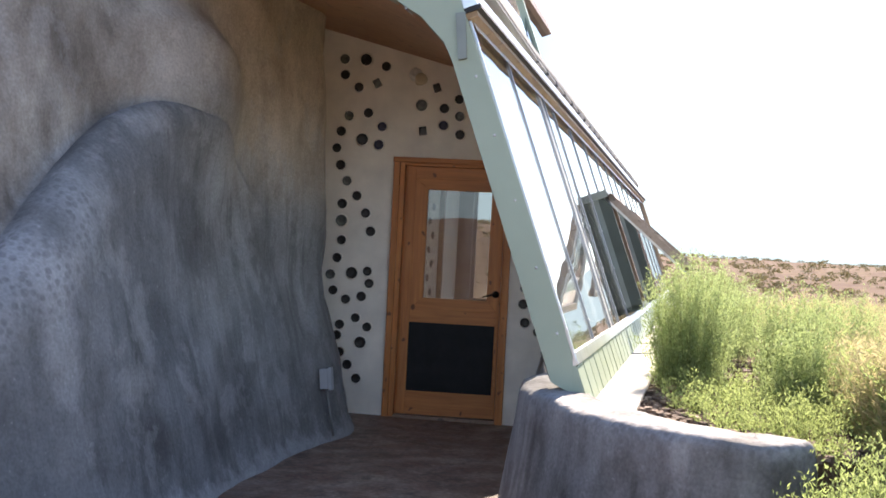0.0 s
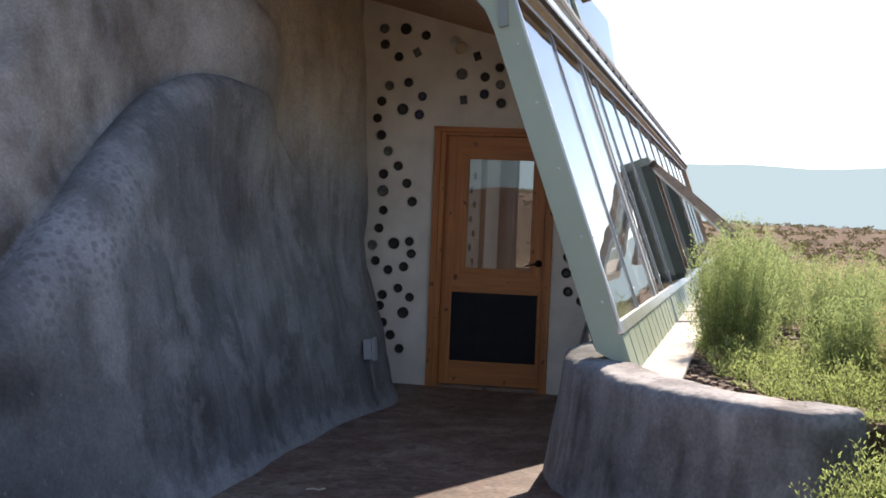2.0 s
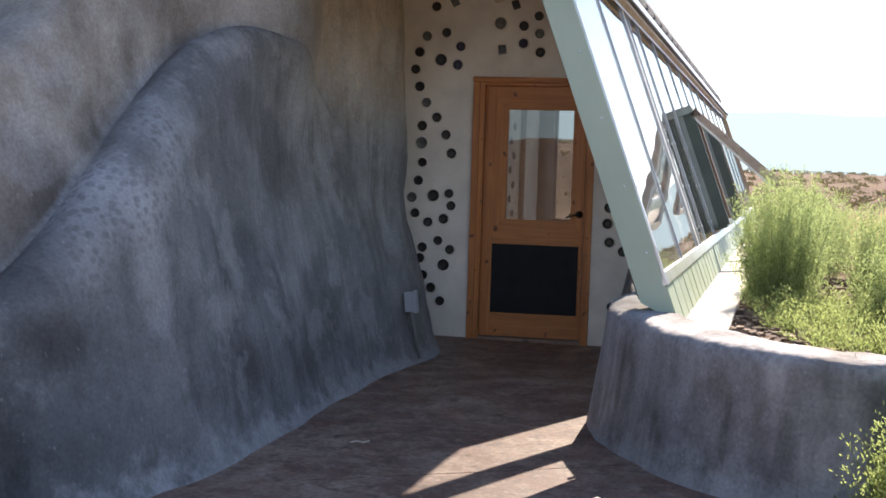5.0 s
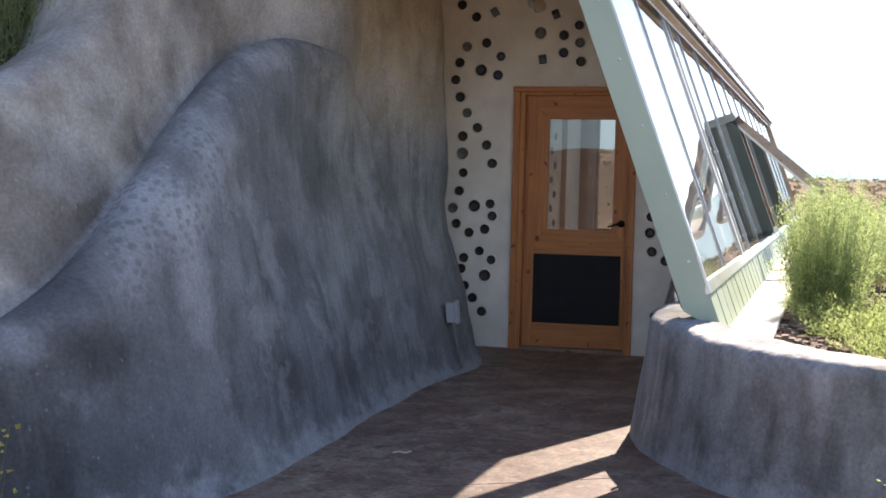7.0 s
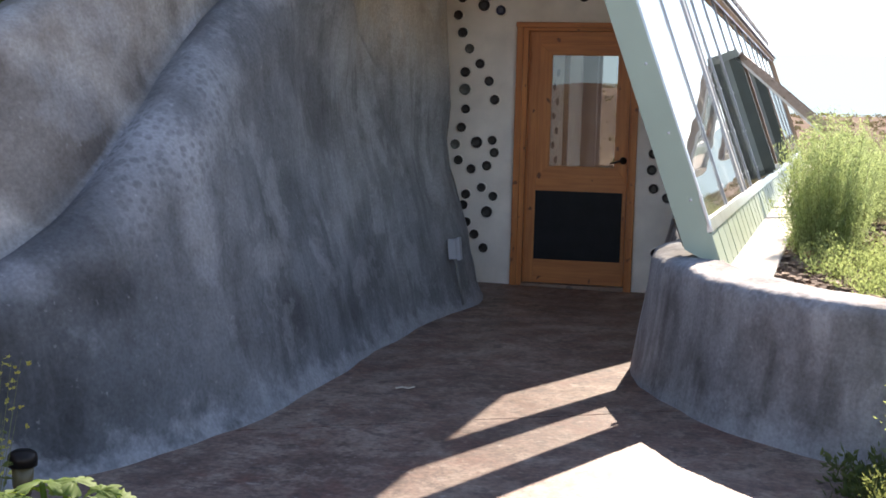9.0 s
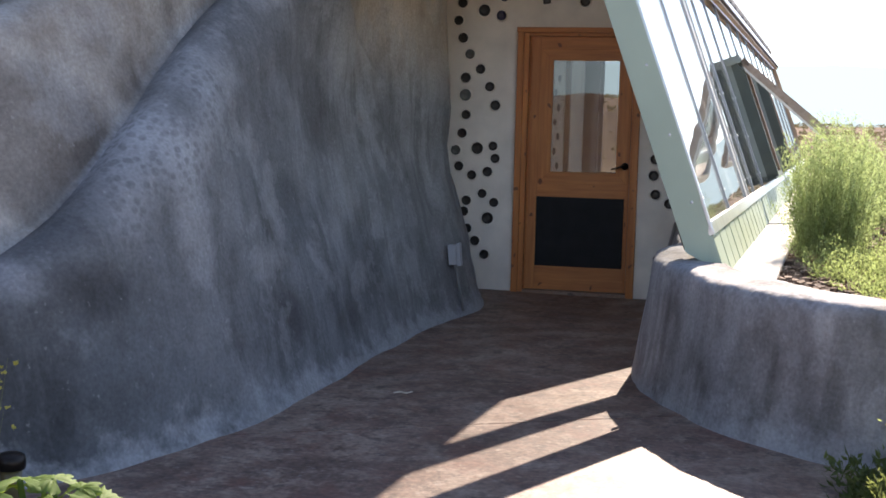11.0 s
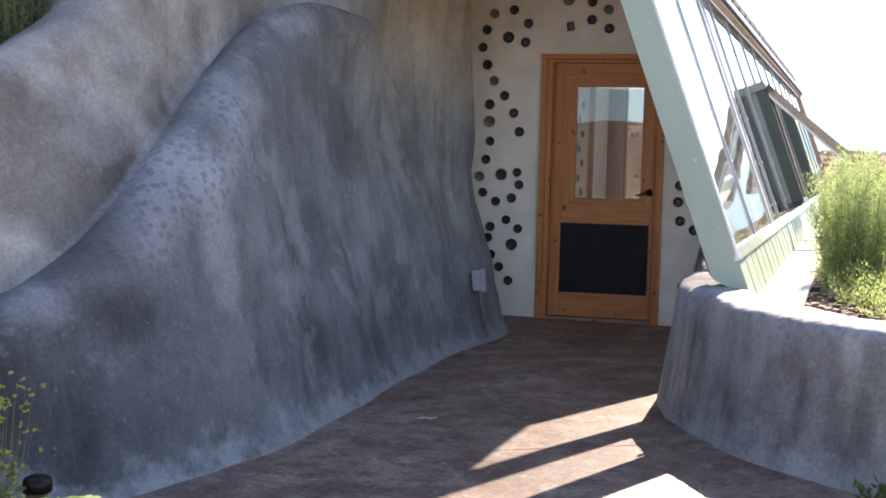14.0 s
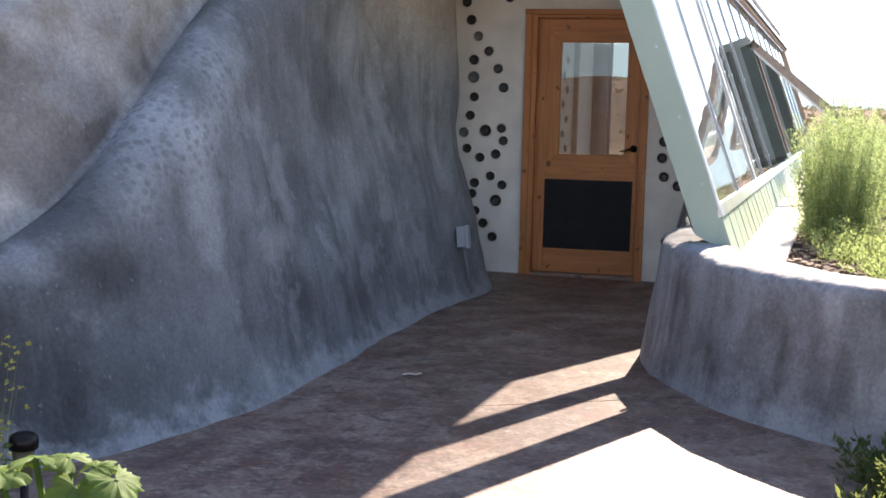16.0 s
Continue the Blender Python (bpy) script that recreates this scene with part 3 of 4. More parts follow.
# ---- greenhouse ----
G_AT = Vector((1.405, -3.6, 0.855))
G_ALONG = Vector((0.1073, 0.9942, 0.0))
G_OUT = Vector((0.9323, -0.1006, 0.3473))
G_UP = Vector((-0.3453, 0.0373, 0.9377))


def on_glass(p):
    """Metres along the glazing, out of it and up it."""
    return G_AT + p[0] * G_ALONG + p[1] * G_OUT + p[2] * G_UP


LENGTH = 18.0


def build_greenhouse():
    house = thing("greenhouse", "sloping glass front of an earth house with pale green trim", "greenhouse", tuple(G_AT))
    # end frame facing the porch
    outline = [(1.301, 0.70), (1.462, 0.62), (1.405, 0.855), (0.803, 2.471), (0.757, 2.585), (0.60, 3.02), (0.3, 3.12), (-1.3, 3.3), (-1.3, 3.06), (-0.7, 2.98), (0.0, 2.82), (0.396, 2.635), (0.534, 2.551), (0.66, 2.422), (0.708, 2.322)]
    part("end_frame", prism(outline, -3.6, -3.46), GREEN, house, "pale green boxed end frame, curving into the eave")
    part("bracket", prism([(0.74, 2.33), (0.785, 2.34), (0.765, 2.58), (0.715, 2.57)], -3.625, -3.6), VENT_GREEN, house, "grey metal cover strip")
    stops = [0.0, 1.2, 2.56, 2.86, 3.45, 4.65, 5.95, 7.25, 8.6, 9.9, 11.2, 12.5, 13.8, 15.1, 16.4, LENGTH]
    for a0, a1 in zip(stops, stops[1:]):
        if a1 - a0 > 0.5:
            part("pane", box((a0 + 0.02, -0.012, -0.02), (a1 - 0.02, -0.006, 1.81), on_glass), PANE, house)
    for a in stops[1:]:
        part("mullion", box((a - 0.02, -0.15 if a < 2 else -0.06, -0.06), (a + 0.02, -0.013, 1.81), on_glass), WHITE, house)
        part("cap_strip", box((a - 0.008, -0.006, -0.05), (a + 0.008, 0.005, 1.81), on_glass, 0.002), GREY_METAL, house)
    part("cap_strip", box((-0.005, -0.006, -0.05), (0.022, 0.010, 1.81), on_glass, 0.003), METAL, house)
    part("flashing", box((0, -0.02, -0.065), (LENGTH, 0.012, 0.0), on_glass, 0.003), METAL, house, "bare metal sill flashing")
    screw = mesh_from(lathe([(0.008, 0.0), (0.008, 0.004), (0.004, 0.007)], (0, 0, 0), sides=8), "screw", METAL, True)

    def put_screw(at, facing):
        ob = new("screw", screw)
        ob.parent = house
        ob.matrix_parent_inverse = house.matrix_world.inverted()
        ob.matrix_basis = Matrix.Translation(at) @ Vector((0, 0, 1)).rotation_difference(facing).to_matrix().to_4x4()

    for z in (0.95, 1.28, 1.62, 1.95, 2.25):
        put_screw(Vector((1.40 - 0.372 * (z - 0.855) - 0.045, -3.601, z)), Vector((0, -1, 0)))
    for a in stops[:6]:
        for u in (0.12, 0.45, 0.8, 1.15, 1.5):
            put_screw(on_glass((a + (0.008 if a == 0 else 0), 0.008 if a == 0 else 0.004, u)), G_OUT)
    # siding below the glass
    for k in range(60):
        a0 = 0.3 * k
        part("siding_panel", box((a0 + 0.0005, -0.06, -0.36), (a0 + 0.2995, 0.0 + 0.002 * (k % 2), -0.07), on_glass), GREEN, house)
        part("batten", box((a0 + 0.294, -0.02, -0.36), (a0 + 0.306, 0.004, -0.065), on_glass), GREEN, house)
    # eave over the glass and the roof edge above it
    part("eave_soffit", box((-0.03, -0.05, 1.81), (LENGTH, 0.055, 1.84), on_glass), EAVE_WOOD, house, "bare wooden eave underside")
    part("drip_edge", box((-0.05, -0.05, 1.84), (LENGTH, 0.085, 1.865), on_glass), DARK, house)
    part("roof_flashing", box((-0.05, -0.08, 1.865), (LENGTH, 0.07, 1.97), on_glass), METAL, house, "white reflecting metal roof edge")
    part("roof_edge", box((-0.05, -0.3, 1.97), (LENGTH, 0.0, 2.10), on_glass), METAL, house, "pale folded metal roof edge")
    # solid dark strips stand for the shade under the gutter covers
    part("gutter_shade", prism([(-0.05, 2.24), (2.9, 2.09), (2.9, 2.135), (-0.05, 2.28)], -0.02, 0.05, place=on_glass), DARK, house)
    part("gutter_cover", prism([(-0.05, 2.28), (2.9, 2.13), (2.9, 2.19), (-0.05, 2.38)], -0.1, 0.055, place=on_glass), OLD_GREY, house)
    for k in range(24):
        a0 = 2.95 + 0.62 * k
        part("gutter_shade", box((a0, -0.02, 2.09), (a0 + 0.5, 0.05, 2.135), on_glass), DARK, house)
        part("gutter_cover", box((a0 - 0.06, -0.1, 2.135), (a0 + 0.545, 0.055, 2.19), on_glass), OLD_GREY, house)
    def skewed(p):
        return Vector((p[0] + 0.108 * (p[1] + 3.6), p[1], p[2]))

    roof = prism([(0.80, 2.52), (0.58, 3.00), (-2.6, 3.32), (-2.6, 3.45), (0.5, 3.14), (0.72, 2.66)], -3.46, 14.3, place=skewed)
    part("roof", roof, METAL, house, "pale metal roof")
    # hidden panel, added to keep sun off the floor near the door
    part("sun_block_panel", box((2.48, -0.22, -0.3), (3.62, -0.08, 1.8), on_glass), STUCCO, house)
    base = G_AT + Vector((0.10, 0, 0))

    def on_bed(p):
        return Vector((base.x, base.y, 0)) + p[0] * G_ALONG + Vector((p[1], 0, p[2]))

    part("plinth", box((-0.12, -0.05, 0.3), (LENGTH, 0.235, 0.592), on_bed, 0.006), PLINTH, house, "sunlit concrete footing")
    for a0, a1, tip_out, tip_up in ((4.93, 6.3, 0.615, 0.20), (8.45, 9.9, 0.60, 0.27)):
        win = part("vent_window", box((a0, -0.1, 0.04), (a0 + 0.07, 0.035, 1.14), on_glass), VENT_GREEN, house, "grey-green vent window, propped open")
        part("edge_board", box((a0, 0.035, 0.04), (a0 + 0.06, 0.135, 1.14), on_glass), GREEN_DARK, win, "dark grey-green edge board")
        part("jamb", box((a1 - 0.07, -0.1, 0.04), (a1, 0.10, 1.14), on_glass), OLD_WOOD, win)
        part("head", box((a0 - 0.03, -0.1, 1.10), (a1 + 0.03, 0.13, 1.17), on_glass), VENT_GREEN, win)
        part("screen", box((a0 + 0.07, 0.06, 0.07), (a0 + 0.72, 0.066, 1.10), on_glass), SCREEN, win, "dark insect screen")
        part("sill", box((a0, -0.1, 0.02), (a1, 0.11, 0.07), on_glass), GREEN_DARK, win)
        hinge = Vector((0, 0.11, 1.10))
        tip = Vector((0, tip_out, tip_up))
        run = (tip - hinge).normalized()
        across = Vector((0, -run.z, run.y))

        def on_sash(p, hinge=hinge, run=run, across=across):
            q = hinge + p[1] * across + p[2] * run
            return on_glass((p[0], q.y, q.z))

        long = (tip - hinge).length
        for name, lo, hi in (("stile", (a0, -0.02, 0), (a0 + 0.07, 0.06, long)), ("stile", (a1 - 0.06, -0.02, 0), (a1, 0.06, long)), ("rail", (a0, -0.02, 0), (a1, 0.06, 0.07)), ("rail", (a0, -0.02, long - 0.07), (a1, 0.03, long))):
            part(name, box((lo[0], 0.0, lo[2]), hi, on_sash), SASH_WOOD, win)
            part("lining", box(lo, (hi[0], 0.0, hi[2]), on_sash), WHITE, win, "white painted inner face")
        part("pane", box((a0 + 0.05, 0.0, 0.05), (a1 - 0.05, 0.006, long - 0.05), on_sash), PANE, win)
    # skylight box that stands up out of the roof
    part("skylight_pane", prism([(3.1, 2.17), (6.6, 2.17), (8.4, 3.2), (4.3, 2.92)], -0.03, -0.02, place=on_glass), BLUE_GLASS, house, "bluish skylight glass")
    part("skylight_post", box((3.95, -0.06, 2.16), (4.05, 0.0, 2.95), on_glass), GREEN, house)
    part("skylight_board", box((3.6, -0.14, 2.93), (5.9, 0.03, 3.05), on_glass), OLD_WOOD, house)
    # rooms inside the glass
    part("back_wall", box((-1.9, 0.31, 0.0), (-1.7, 14.0, 3.2)), TAN, house)
    part("inner_floor", box((-1.7, 0.31, -0.05), (1.6, 14.0, 0.0)), TAN, house)
    part("far_wall", prism([(-1.7, 0.0), (1.75, 0.0), (1.45, 0.8), (0.85, 2.45), (0.6, 3.0), (-1.7, 3.2)], 13.8, 14.0, place=skewed), TAN, house)
    return house


build_greenhouse()


# ---- porch things ----
def build_door():
    door = thing("door_1", "honey-stained pine door with a glazed upper half and black kick panel, closed", "door", (0.4, 0, 0), kind="structure")
    # casing round the opening
    part("casing", box((-0.118, -0.045, -0.08), (-0.066, 0.02, 2.066), bevel=0.005), DOOR_WOOD, door)
    part("casing", box((0.828, -0.045, -0.08), (0.875, 0.02, 2.066), bevel=0.005), DOOR_WOOD, door)
    part("casing", box((-0.124, -0.052, 2.066), (0.881, 0.02, 2.106), bevel=0.005), DOOR_RAIL, door)
    part("jamb", box((-0.066, -0.020, -0.08), (-0.026, 0.12, 2.066), bevel=0.003), DOOR_WOOD, door)
    part("jamb", box((0.812, -0.020, -0.08), (0.828, 0.12, 2.066), bevel=0.003), DOOR_WOOD, door)
    part("jamb", box((-0.026, -0.020, 2.04), (0.812, 0.12, 2.066), bevel=0.003), DOOR_RAIL, door)
    part("door_stop", box((-0.026, 0.050, -0.04), (-0.003, 0.12, 2.04)), DOOR_WOOD, door)
    part("door_stop", box((0.807, 0.050, -0.04), (0.812, 0.12, 2.04)), DOOR_WOOD, door)
    part("door_stop", box((-0.003, 0.050, 2.032), (0.807, 0.12, 2.04)), DOOR_RAIL, door)
    part("threshold", box((-0.026, -0.03, -0.09), (0.812, 0.12, -0.014), bevel=0.006), OLD_WOOD, door, "worn wooden threshold")
    leaf = part("leaf", box((0.0, 0.012, -0.008), (0.066, 0.056, 2.038), bevel=0.003), DOOR_WOOD, door)
    part("stile", box((0.790, 0.012, -0.008), (0.806, 0.056, 2.038), bevel=0.003), DOOR_WOOD, leaf)
    part("rail", box((0.066, 0.012, 1.940), (0.790, 0.056, 2.038), bevel=0.003), DOOR_RAIL, leaf)
    part("rail", box((0.066, 0.014, 0.752), (0.790, 0.056, 0.862), bevel=0.003), DOOR_RAIL, leaf)
    part("rail", box((0.066, 0.012, -0.008), (0.790, 0.056, 0.19), bevel=0.003), DOOR_RAIL, leaf)
    # mitred surround of the light, with a thin bead against the glass
    def mitre(a, b, c, d):
        bm = prism([a, b, c, d], 0.010, 0.056)
        bmesh.ops.bevel(bm, geom=bm.edges[:], offset=0.0025, segments=1, affect="EDGES")
        return bm

    o0, o1, p0, p1 = (0.066, 0.862), (0.790, 1.940), (0.168, 0.954), (0.704, 1.853)
    part("surround", mitre(o0, p0, (p0[0], p1[1]), (o0[0], o1[1])), DOOR_WOOD, leaf)
    part("surround", mitre((o1[0], o0[1]), o1, p1, (p1[0], p0[1])), DOOR_WOOD, leaf)
    part("surround", mitre((o0[0], o1[1]), (p0[0], p1[1]), p1, o1), DOOR_RAIL, leaf)
    part("surround", mitre(o0, (o1[0], o0[1]), (p1[0], p0[1]), p0), DOOR_RAIL, leaf)
    for lo, hi in (((0.164, 0.006, 0.950), (0.172, 0.020, 1.857)), ((0.700, 0.006, 0.950), (0.708, 0.020, 1.857))):
        part("bead", box(lo, hi, bevel=0.002), DOOR_WOOD, leaf)
    for lo, hi in (((0.172, 0.006, 1.849), (0.700, 0.020, 1.857)), ((0.172, 0.006, 0.950), (0.700, 0.020, 0.957))):
        part("bead", box(lo, hi, bevel=0.002), DOOR_RAIL, leaf)
    part("pane", box((0.16, 0.03, 0.95), (0.71, 0.036, 1.86)), DOOR_GLASS, leaf)
    part("core", box((0.06, 0.03, 0.18), (0.795, 0.05, 0.76)), DOOR_RAIL, leaf)
    part("kick_panel", box((0.068, 0.004, 0.188), (0.773, 0.02, 0.753), bevel=0.002), BLACK_PANEL, leaf, "matt black kick panel")
    handle = part("handle", lathe([(0.028, 0), (0.03, 0.004), (0.028, 0.012), (0.012, 0.016), (0.011, 0.05), (0.0, 0.052)], (0.77, 0.012, 1.015), Matrix.Rotation(radians(90), 3, "X")), BRONZE, leaf, "dark bronze lever handle", smooth=True)
    part("lever", tube([(0.77, -0.036, 1.015), (0.74, -0.042, 1.012), (0.70, -0.045, 1.0), (0.665, -0.042, 0.99)], [0.010, 0.009, 0.008, 0.006]), BRONZE, handle, smooth=True)
    return door


build_door()

# bottle ends in the stucco: places on the wall, metres across and up
LEFT_BOTTLES = [(-0.58, 2.90), (-0.40, 2.90), (-0.23, 2.85), (-0.57, 2.77), (-0.45, 2.67), (-0.52, 2.43), (-0.36, 2.46), (-0.58, 2.30), (-0.24, 2.35), (-0.40, 2.24), (-0.26, 2.20), (-0.61, 2.16), (-0.57, 2.02), (-0.51, 1.89), (-0.42, 1.77), (-0.54, 1.70), (-0.34, 1.63), (-0.54, 1.56), (-0.29, 1.48), (-0.53, 1.40)]
LOWER_BOTTLES = [(-0.56, 1.25), (-0.43, 1.13), (-0.30, 1.15), (-0.61, 1.11), (-0.28, 1.05), (-0.58, 0.98), (-0.47, 0.91), (-0.34, 0.94), (-0.38, 0.76), (-0.51, 0.70), (-0.28, 0.69), (-0.33, 0.56), (-0.53, 0.61), (-0.50, 0.47), (-0.43, 0.37), (-0.35, 0.26)]
OTHER_BOTTLES = [(0.08, 2.54), (0.27, 2.52), (0.39, 2.60), (0.40, 2.46), (0.27, 2.38), (0.41, 2.31), (1.01, 1.08), (1.00, 0.95), (1.02, 0.80), (1.13, 0.73), (1.06, 0.28), (1.18, 0.37)]
SQUARE_BOTTLES = [(-0.30, 2.71, 30), (0.20, 2.69, 20), (0.10, 2.33, 8)]


def build_bottles():
    quarter = Matrix.Rotation(radians(90), 3, "X")
    shape = [(0.034, -0.02), (0.036, -0.004), (0.0355, 0.004), (0.033, 0.0065), (0.029, 0.005), (0.026, -0.003), (0.018, -0.009), (0.007, -0.005), (0.003, -0.004)]
    meshes = [mesh_from(lathe(shape, (0, 0, 0), quarter, 18), "bottle_end", m, True) for m in (BOTTLE, BOTTLE_CLEAR, BOTTLE_BLUE)]
    ring = mesh_from(lathe([(0.046, -0.004), (0.043, 0.004), (0.039, 0.009), (0.0355, 0.009)], (0, 0, 0), quarter, 18, False), "mortar_ring", STUCCO, True)
    big = {(-0.40, 2.90), (-0.40, 2.24), (-0.43, 1.13), (-0.33, 0.56), (-0.54, 1.56), (0.08, 2.54)}
    clear = {(-0.54, 1.56), (0.08, 2.54), (0.40, 2.46), (-0.51, 1.89), (-0.61, 1.11), (-0.58, 2.90), (-0.52, 2.43)}
    blue = {(-0.24, 2.35), (0.27, 2.38), (-0.26, 2.20)}
    for x, z in LEFT_BOTTLES + LOWER_BOTTLES + OTHER_BOTTLES:
        ob = new("bottle_end", meshes[1 if (x, z) in clear else 2 if (x, z) in blue else 0])
        ob.parent = DOOR_WALL
        size = (1.32 if (x, z) in big else 1.03 + 0.1 * random.random())
        ob.matrix_basis = Matrix.Translation((x, -0.014, z)) @ Matrix.Rotation(random.uniform(-0.06, 0.06), 4, "Z") @ Matrix.Diagonal((size, 1, size, 1))
        rim = new("mortar_ring", ring)
        rim.parent = DOOR_WALL
        rim.matrix_basis = Matrix.Translation((x, -0.002, z)) @ Matrix.Diagonal((size, 1, size, 1))
    for x, z, turn in SQUARE_BOTTLES:
        ob = new("bottle_end", mesh_from(box((-0.03, -0.006, -0.036), (0.03, 0.02, 0.036), bevel=0.006), "square_bottle_end", BOTTLE_CLEAR if turn == 30 else BOTTLE, True))
        ob.parent = DOOR_WALL
        ob.matrix_basis = Matrix.Translation((x, -0.002, z)) @ Matrix.Rotation(radians(-turn), 4, "Y")


build_bottles()


def build_wall_lamp():
    lamp = thing("wall_lamp", "white porcelain lampholder with bare reflector bulb on stucco", "lamp", (0.03, -0.02, 2.77))
    quarter = Matrix.Rotation(radians(90), 3, "X")
    part("base", lathe([(0.055, 0), (0.056, 0.012), (0.045, 0.022), (0.02, 0.028)], (0.02, 0, 2.79), quarter), WHITE, lamp, smooth=True)
    turn = Matrix.Rotation(radians(70), 3, "X") @ Matrix.Rotation(radians(25), 3, "Y")
    part("lampholder", lathe([(0.02, 0.0), (0.024, 0.03), (0.026, 0.06)], (0.0, -0.02, 2.80), turn), WHITE, lamp, smooth=True)
    part("bulb", lathe([(0.022, 0.0), (0.04, 0.04), (0.052, 0.085), (0.045, 0.095), (0.01, 0.097)], (0.045, -0.03, 2.72), turn), plain("cream_glass", (0.66, 0.57, 0.40), 0.25, vary=0.08), lamp, "frosted glass reflector bulb", smooth=True)


build_wall_lamp()


def build_outlet():
    at = Vector((-0.275, -1.5, 0.41))
    box_ob = thing("outdoor_socket", "grey weatherproof socket box on the cement wall, with conduit", "socket", tuple(at))

    def lean(p):
        return at + Matrix.Rotation(radians(-5), 3, "Y") @ Vector(p)

    part("box", box((-0.06, -0.035, -0.07), (0.0, 0.035, 0.07), lean, 0.006), BOX_GREY, box_ob)
    part("cover", box((0.001, -0.040, -0.080), (0.026, 0.040, 0.080), lean, 0.006), BOX_GREY, box_ob, "hinged cover")
    part("conduit", tube([lean((-0.02, 0, -0.06)), lean((-0.005, 0, -0.2)), lean((0.02, 0.0, -0.4))], 0.009), OLD_GREY, box_ob, smooth=True)


build_outlet()

# a bit of dry twig on the slab
twig = thing("twig", "short pale dry twig lying on the slab", "twig", (-0.016, -4.10, 0.0))
part("stick", tube([(-0.05, -4.115, 0.006), (-0.02, -4.10, 0.009), (0.01, -4.105, 0.006), (0.035, -4.08, 0.010)], [0.004, 0.005, 0.004, 0.003], 6), plain("bleached_twig", (0.6, 0.53, 0.43), 0.8), twig)
part("side_twig", tube([(-0.02, -4.10, 0.008), (-0.005, -4.075, 0.014), (0.02, -4.065, 0.010)], [0.003, 0.003, 0.002], 6), OLD_WOOD, twig)

# added dark strip for the gap line at the end frame's back edge, along its foot
back_edge = thing("back_edge_strip", "dark strip standing for the back edge of the green end frame", "bracket", (1.26, -3.44, 0.7))
part("bar", box((-0.004, -0.02, -0.075), (0.004, 0.02, 0.075), lambda p: Vector((1.268, -3.44, 0.77)) + Matrix.Rotation(radians(-22), 3, "Y") @ Vector(p)), BRONZE, back_edge)

# vestibule behind the door glass
vest = thing("wall_vestibule", "stucco side wall inside the entry with bottle ends and a white post", "wall", (0.1, 0.3, 0), kind="structure")
part("stucco", prism([(-0.1, 0.45), (0.08, 0.45), (0.18, 0.8), (0.18, 2.6), (-0.1, 2.6)], 0.0, 2.6, "z"), STUCCO, vest)
DOT = mesh_from(lathe([(0.03, -0.01), (0.032, 0.004), (0.02, 0.006), (0.004, 0.003)], (0, 0, 0), Matrix.Rotation(radians(90), 3, "X") , 14), "bottle_end", BOTTLE, True)
for k in range(8):
    ob = new("bottle_end", DOT)
    ob.parent = vest
    ob.matrix_parent_inverse = vest.matrix_world.inverted()
    u = 0.45 + 0.2 * (k % 2)
    ob.matrix_basis = Matrix.Translation((0.08 + 0.1 * u, 0.45 + 0.35 * u, 0.86 + 0.125 * k)) @ Matrix.Rotation(radians(74), 4, "Z")
part("jamb", box((0.185, 0.82, 0.0), (0.225, 0.9, 2.6)), OLD_WOOD, vest)
part("post", box((0.26, 2.6, 0.0), (0.33, 2.7, 2.6)), SHADED_WOOD, vest)
part("post", box((0.62, 2.6, 0.0), (0.68, 2.7, 2.6)), SHADED_WOOD, vest)
part("partition", box((-0.1, 2.75, 0.0), (0.36, 2.85, 2.6)), SHADED_WOOD, vest)
part("cross_rail", box((0.33, 2.62, 0.82), (0.62, 2.7, 0.88)), OLD_WOOD, vest)
part("low_panel", box((0.33, 2.63, 0.0), (0.62, 2.67, 0.82)), OLD_WOOD, vest)

# ---- plants ----
BUSH_GREEN = leaf_material("bush_leaves", (0.09, 0.15, 0.055), (0.40, 0.48, 0.23), 0.5, 0.55, (0.40, 0.50, 0.21))
GRASS_DRY = leaf_material("dry_grass", (0.28, 0.24, 0.12), (0.56, 0.50, 0.31), 0.7, 0.5, (0.54, 0.48, 0.26))
WEED_GREEN = leaf_material("weed_leaves", (0.11, 0.16, 0.055), (0.40, 0.46, 0.21), 0.6, 0.55, (0.40, 0.50, 0.18))
BANK_GREEN = leaf_material("bank_leaves", (0.06, 0.10, 0.035), (0.22, 0.27, 0.11), 0.6, 0.4)
DARK_GREEN = leaf_material("dark_leaves", (0.03, 0.06, 0.015), (0.07, 0.11, 0.03), 0.5, 0.35)
SQUASH = leaf_material("squash_leaf", (0.055, 0.12, 0.02), (0.12, 0.19, 0.04), 0.7, 0.35, (0.30, 0.42, 0.06))
YELLOW = leaf_material("yellow_petals", (0.38, 0.36, 0.08), (0.5, 0.47, 0.12), 0.6, 0.3, (0.5, 0.42, 0.05))
SHRUB = leaf_material("sage_leaves", (0.10, 0.095, 0.05), (0.27, 0.235, 0.13), 0.8, 0.25, (0.24, 0.21, 0.10))
MULCH = leaf_material("bark_chips", (0.07, 0.04, 0.025), (0.30, 0.22, 0.16), 0.9, 0.0)
STEM = plain("stem", (0.16, 0.18, 0.07), 0.7, vary=0.3, scale=30, relief=0)


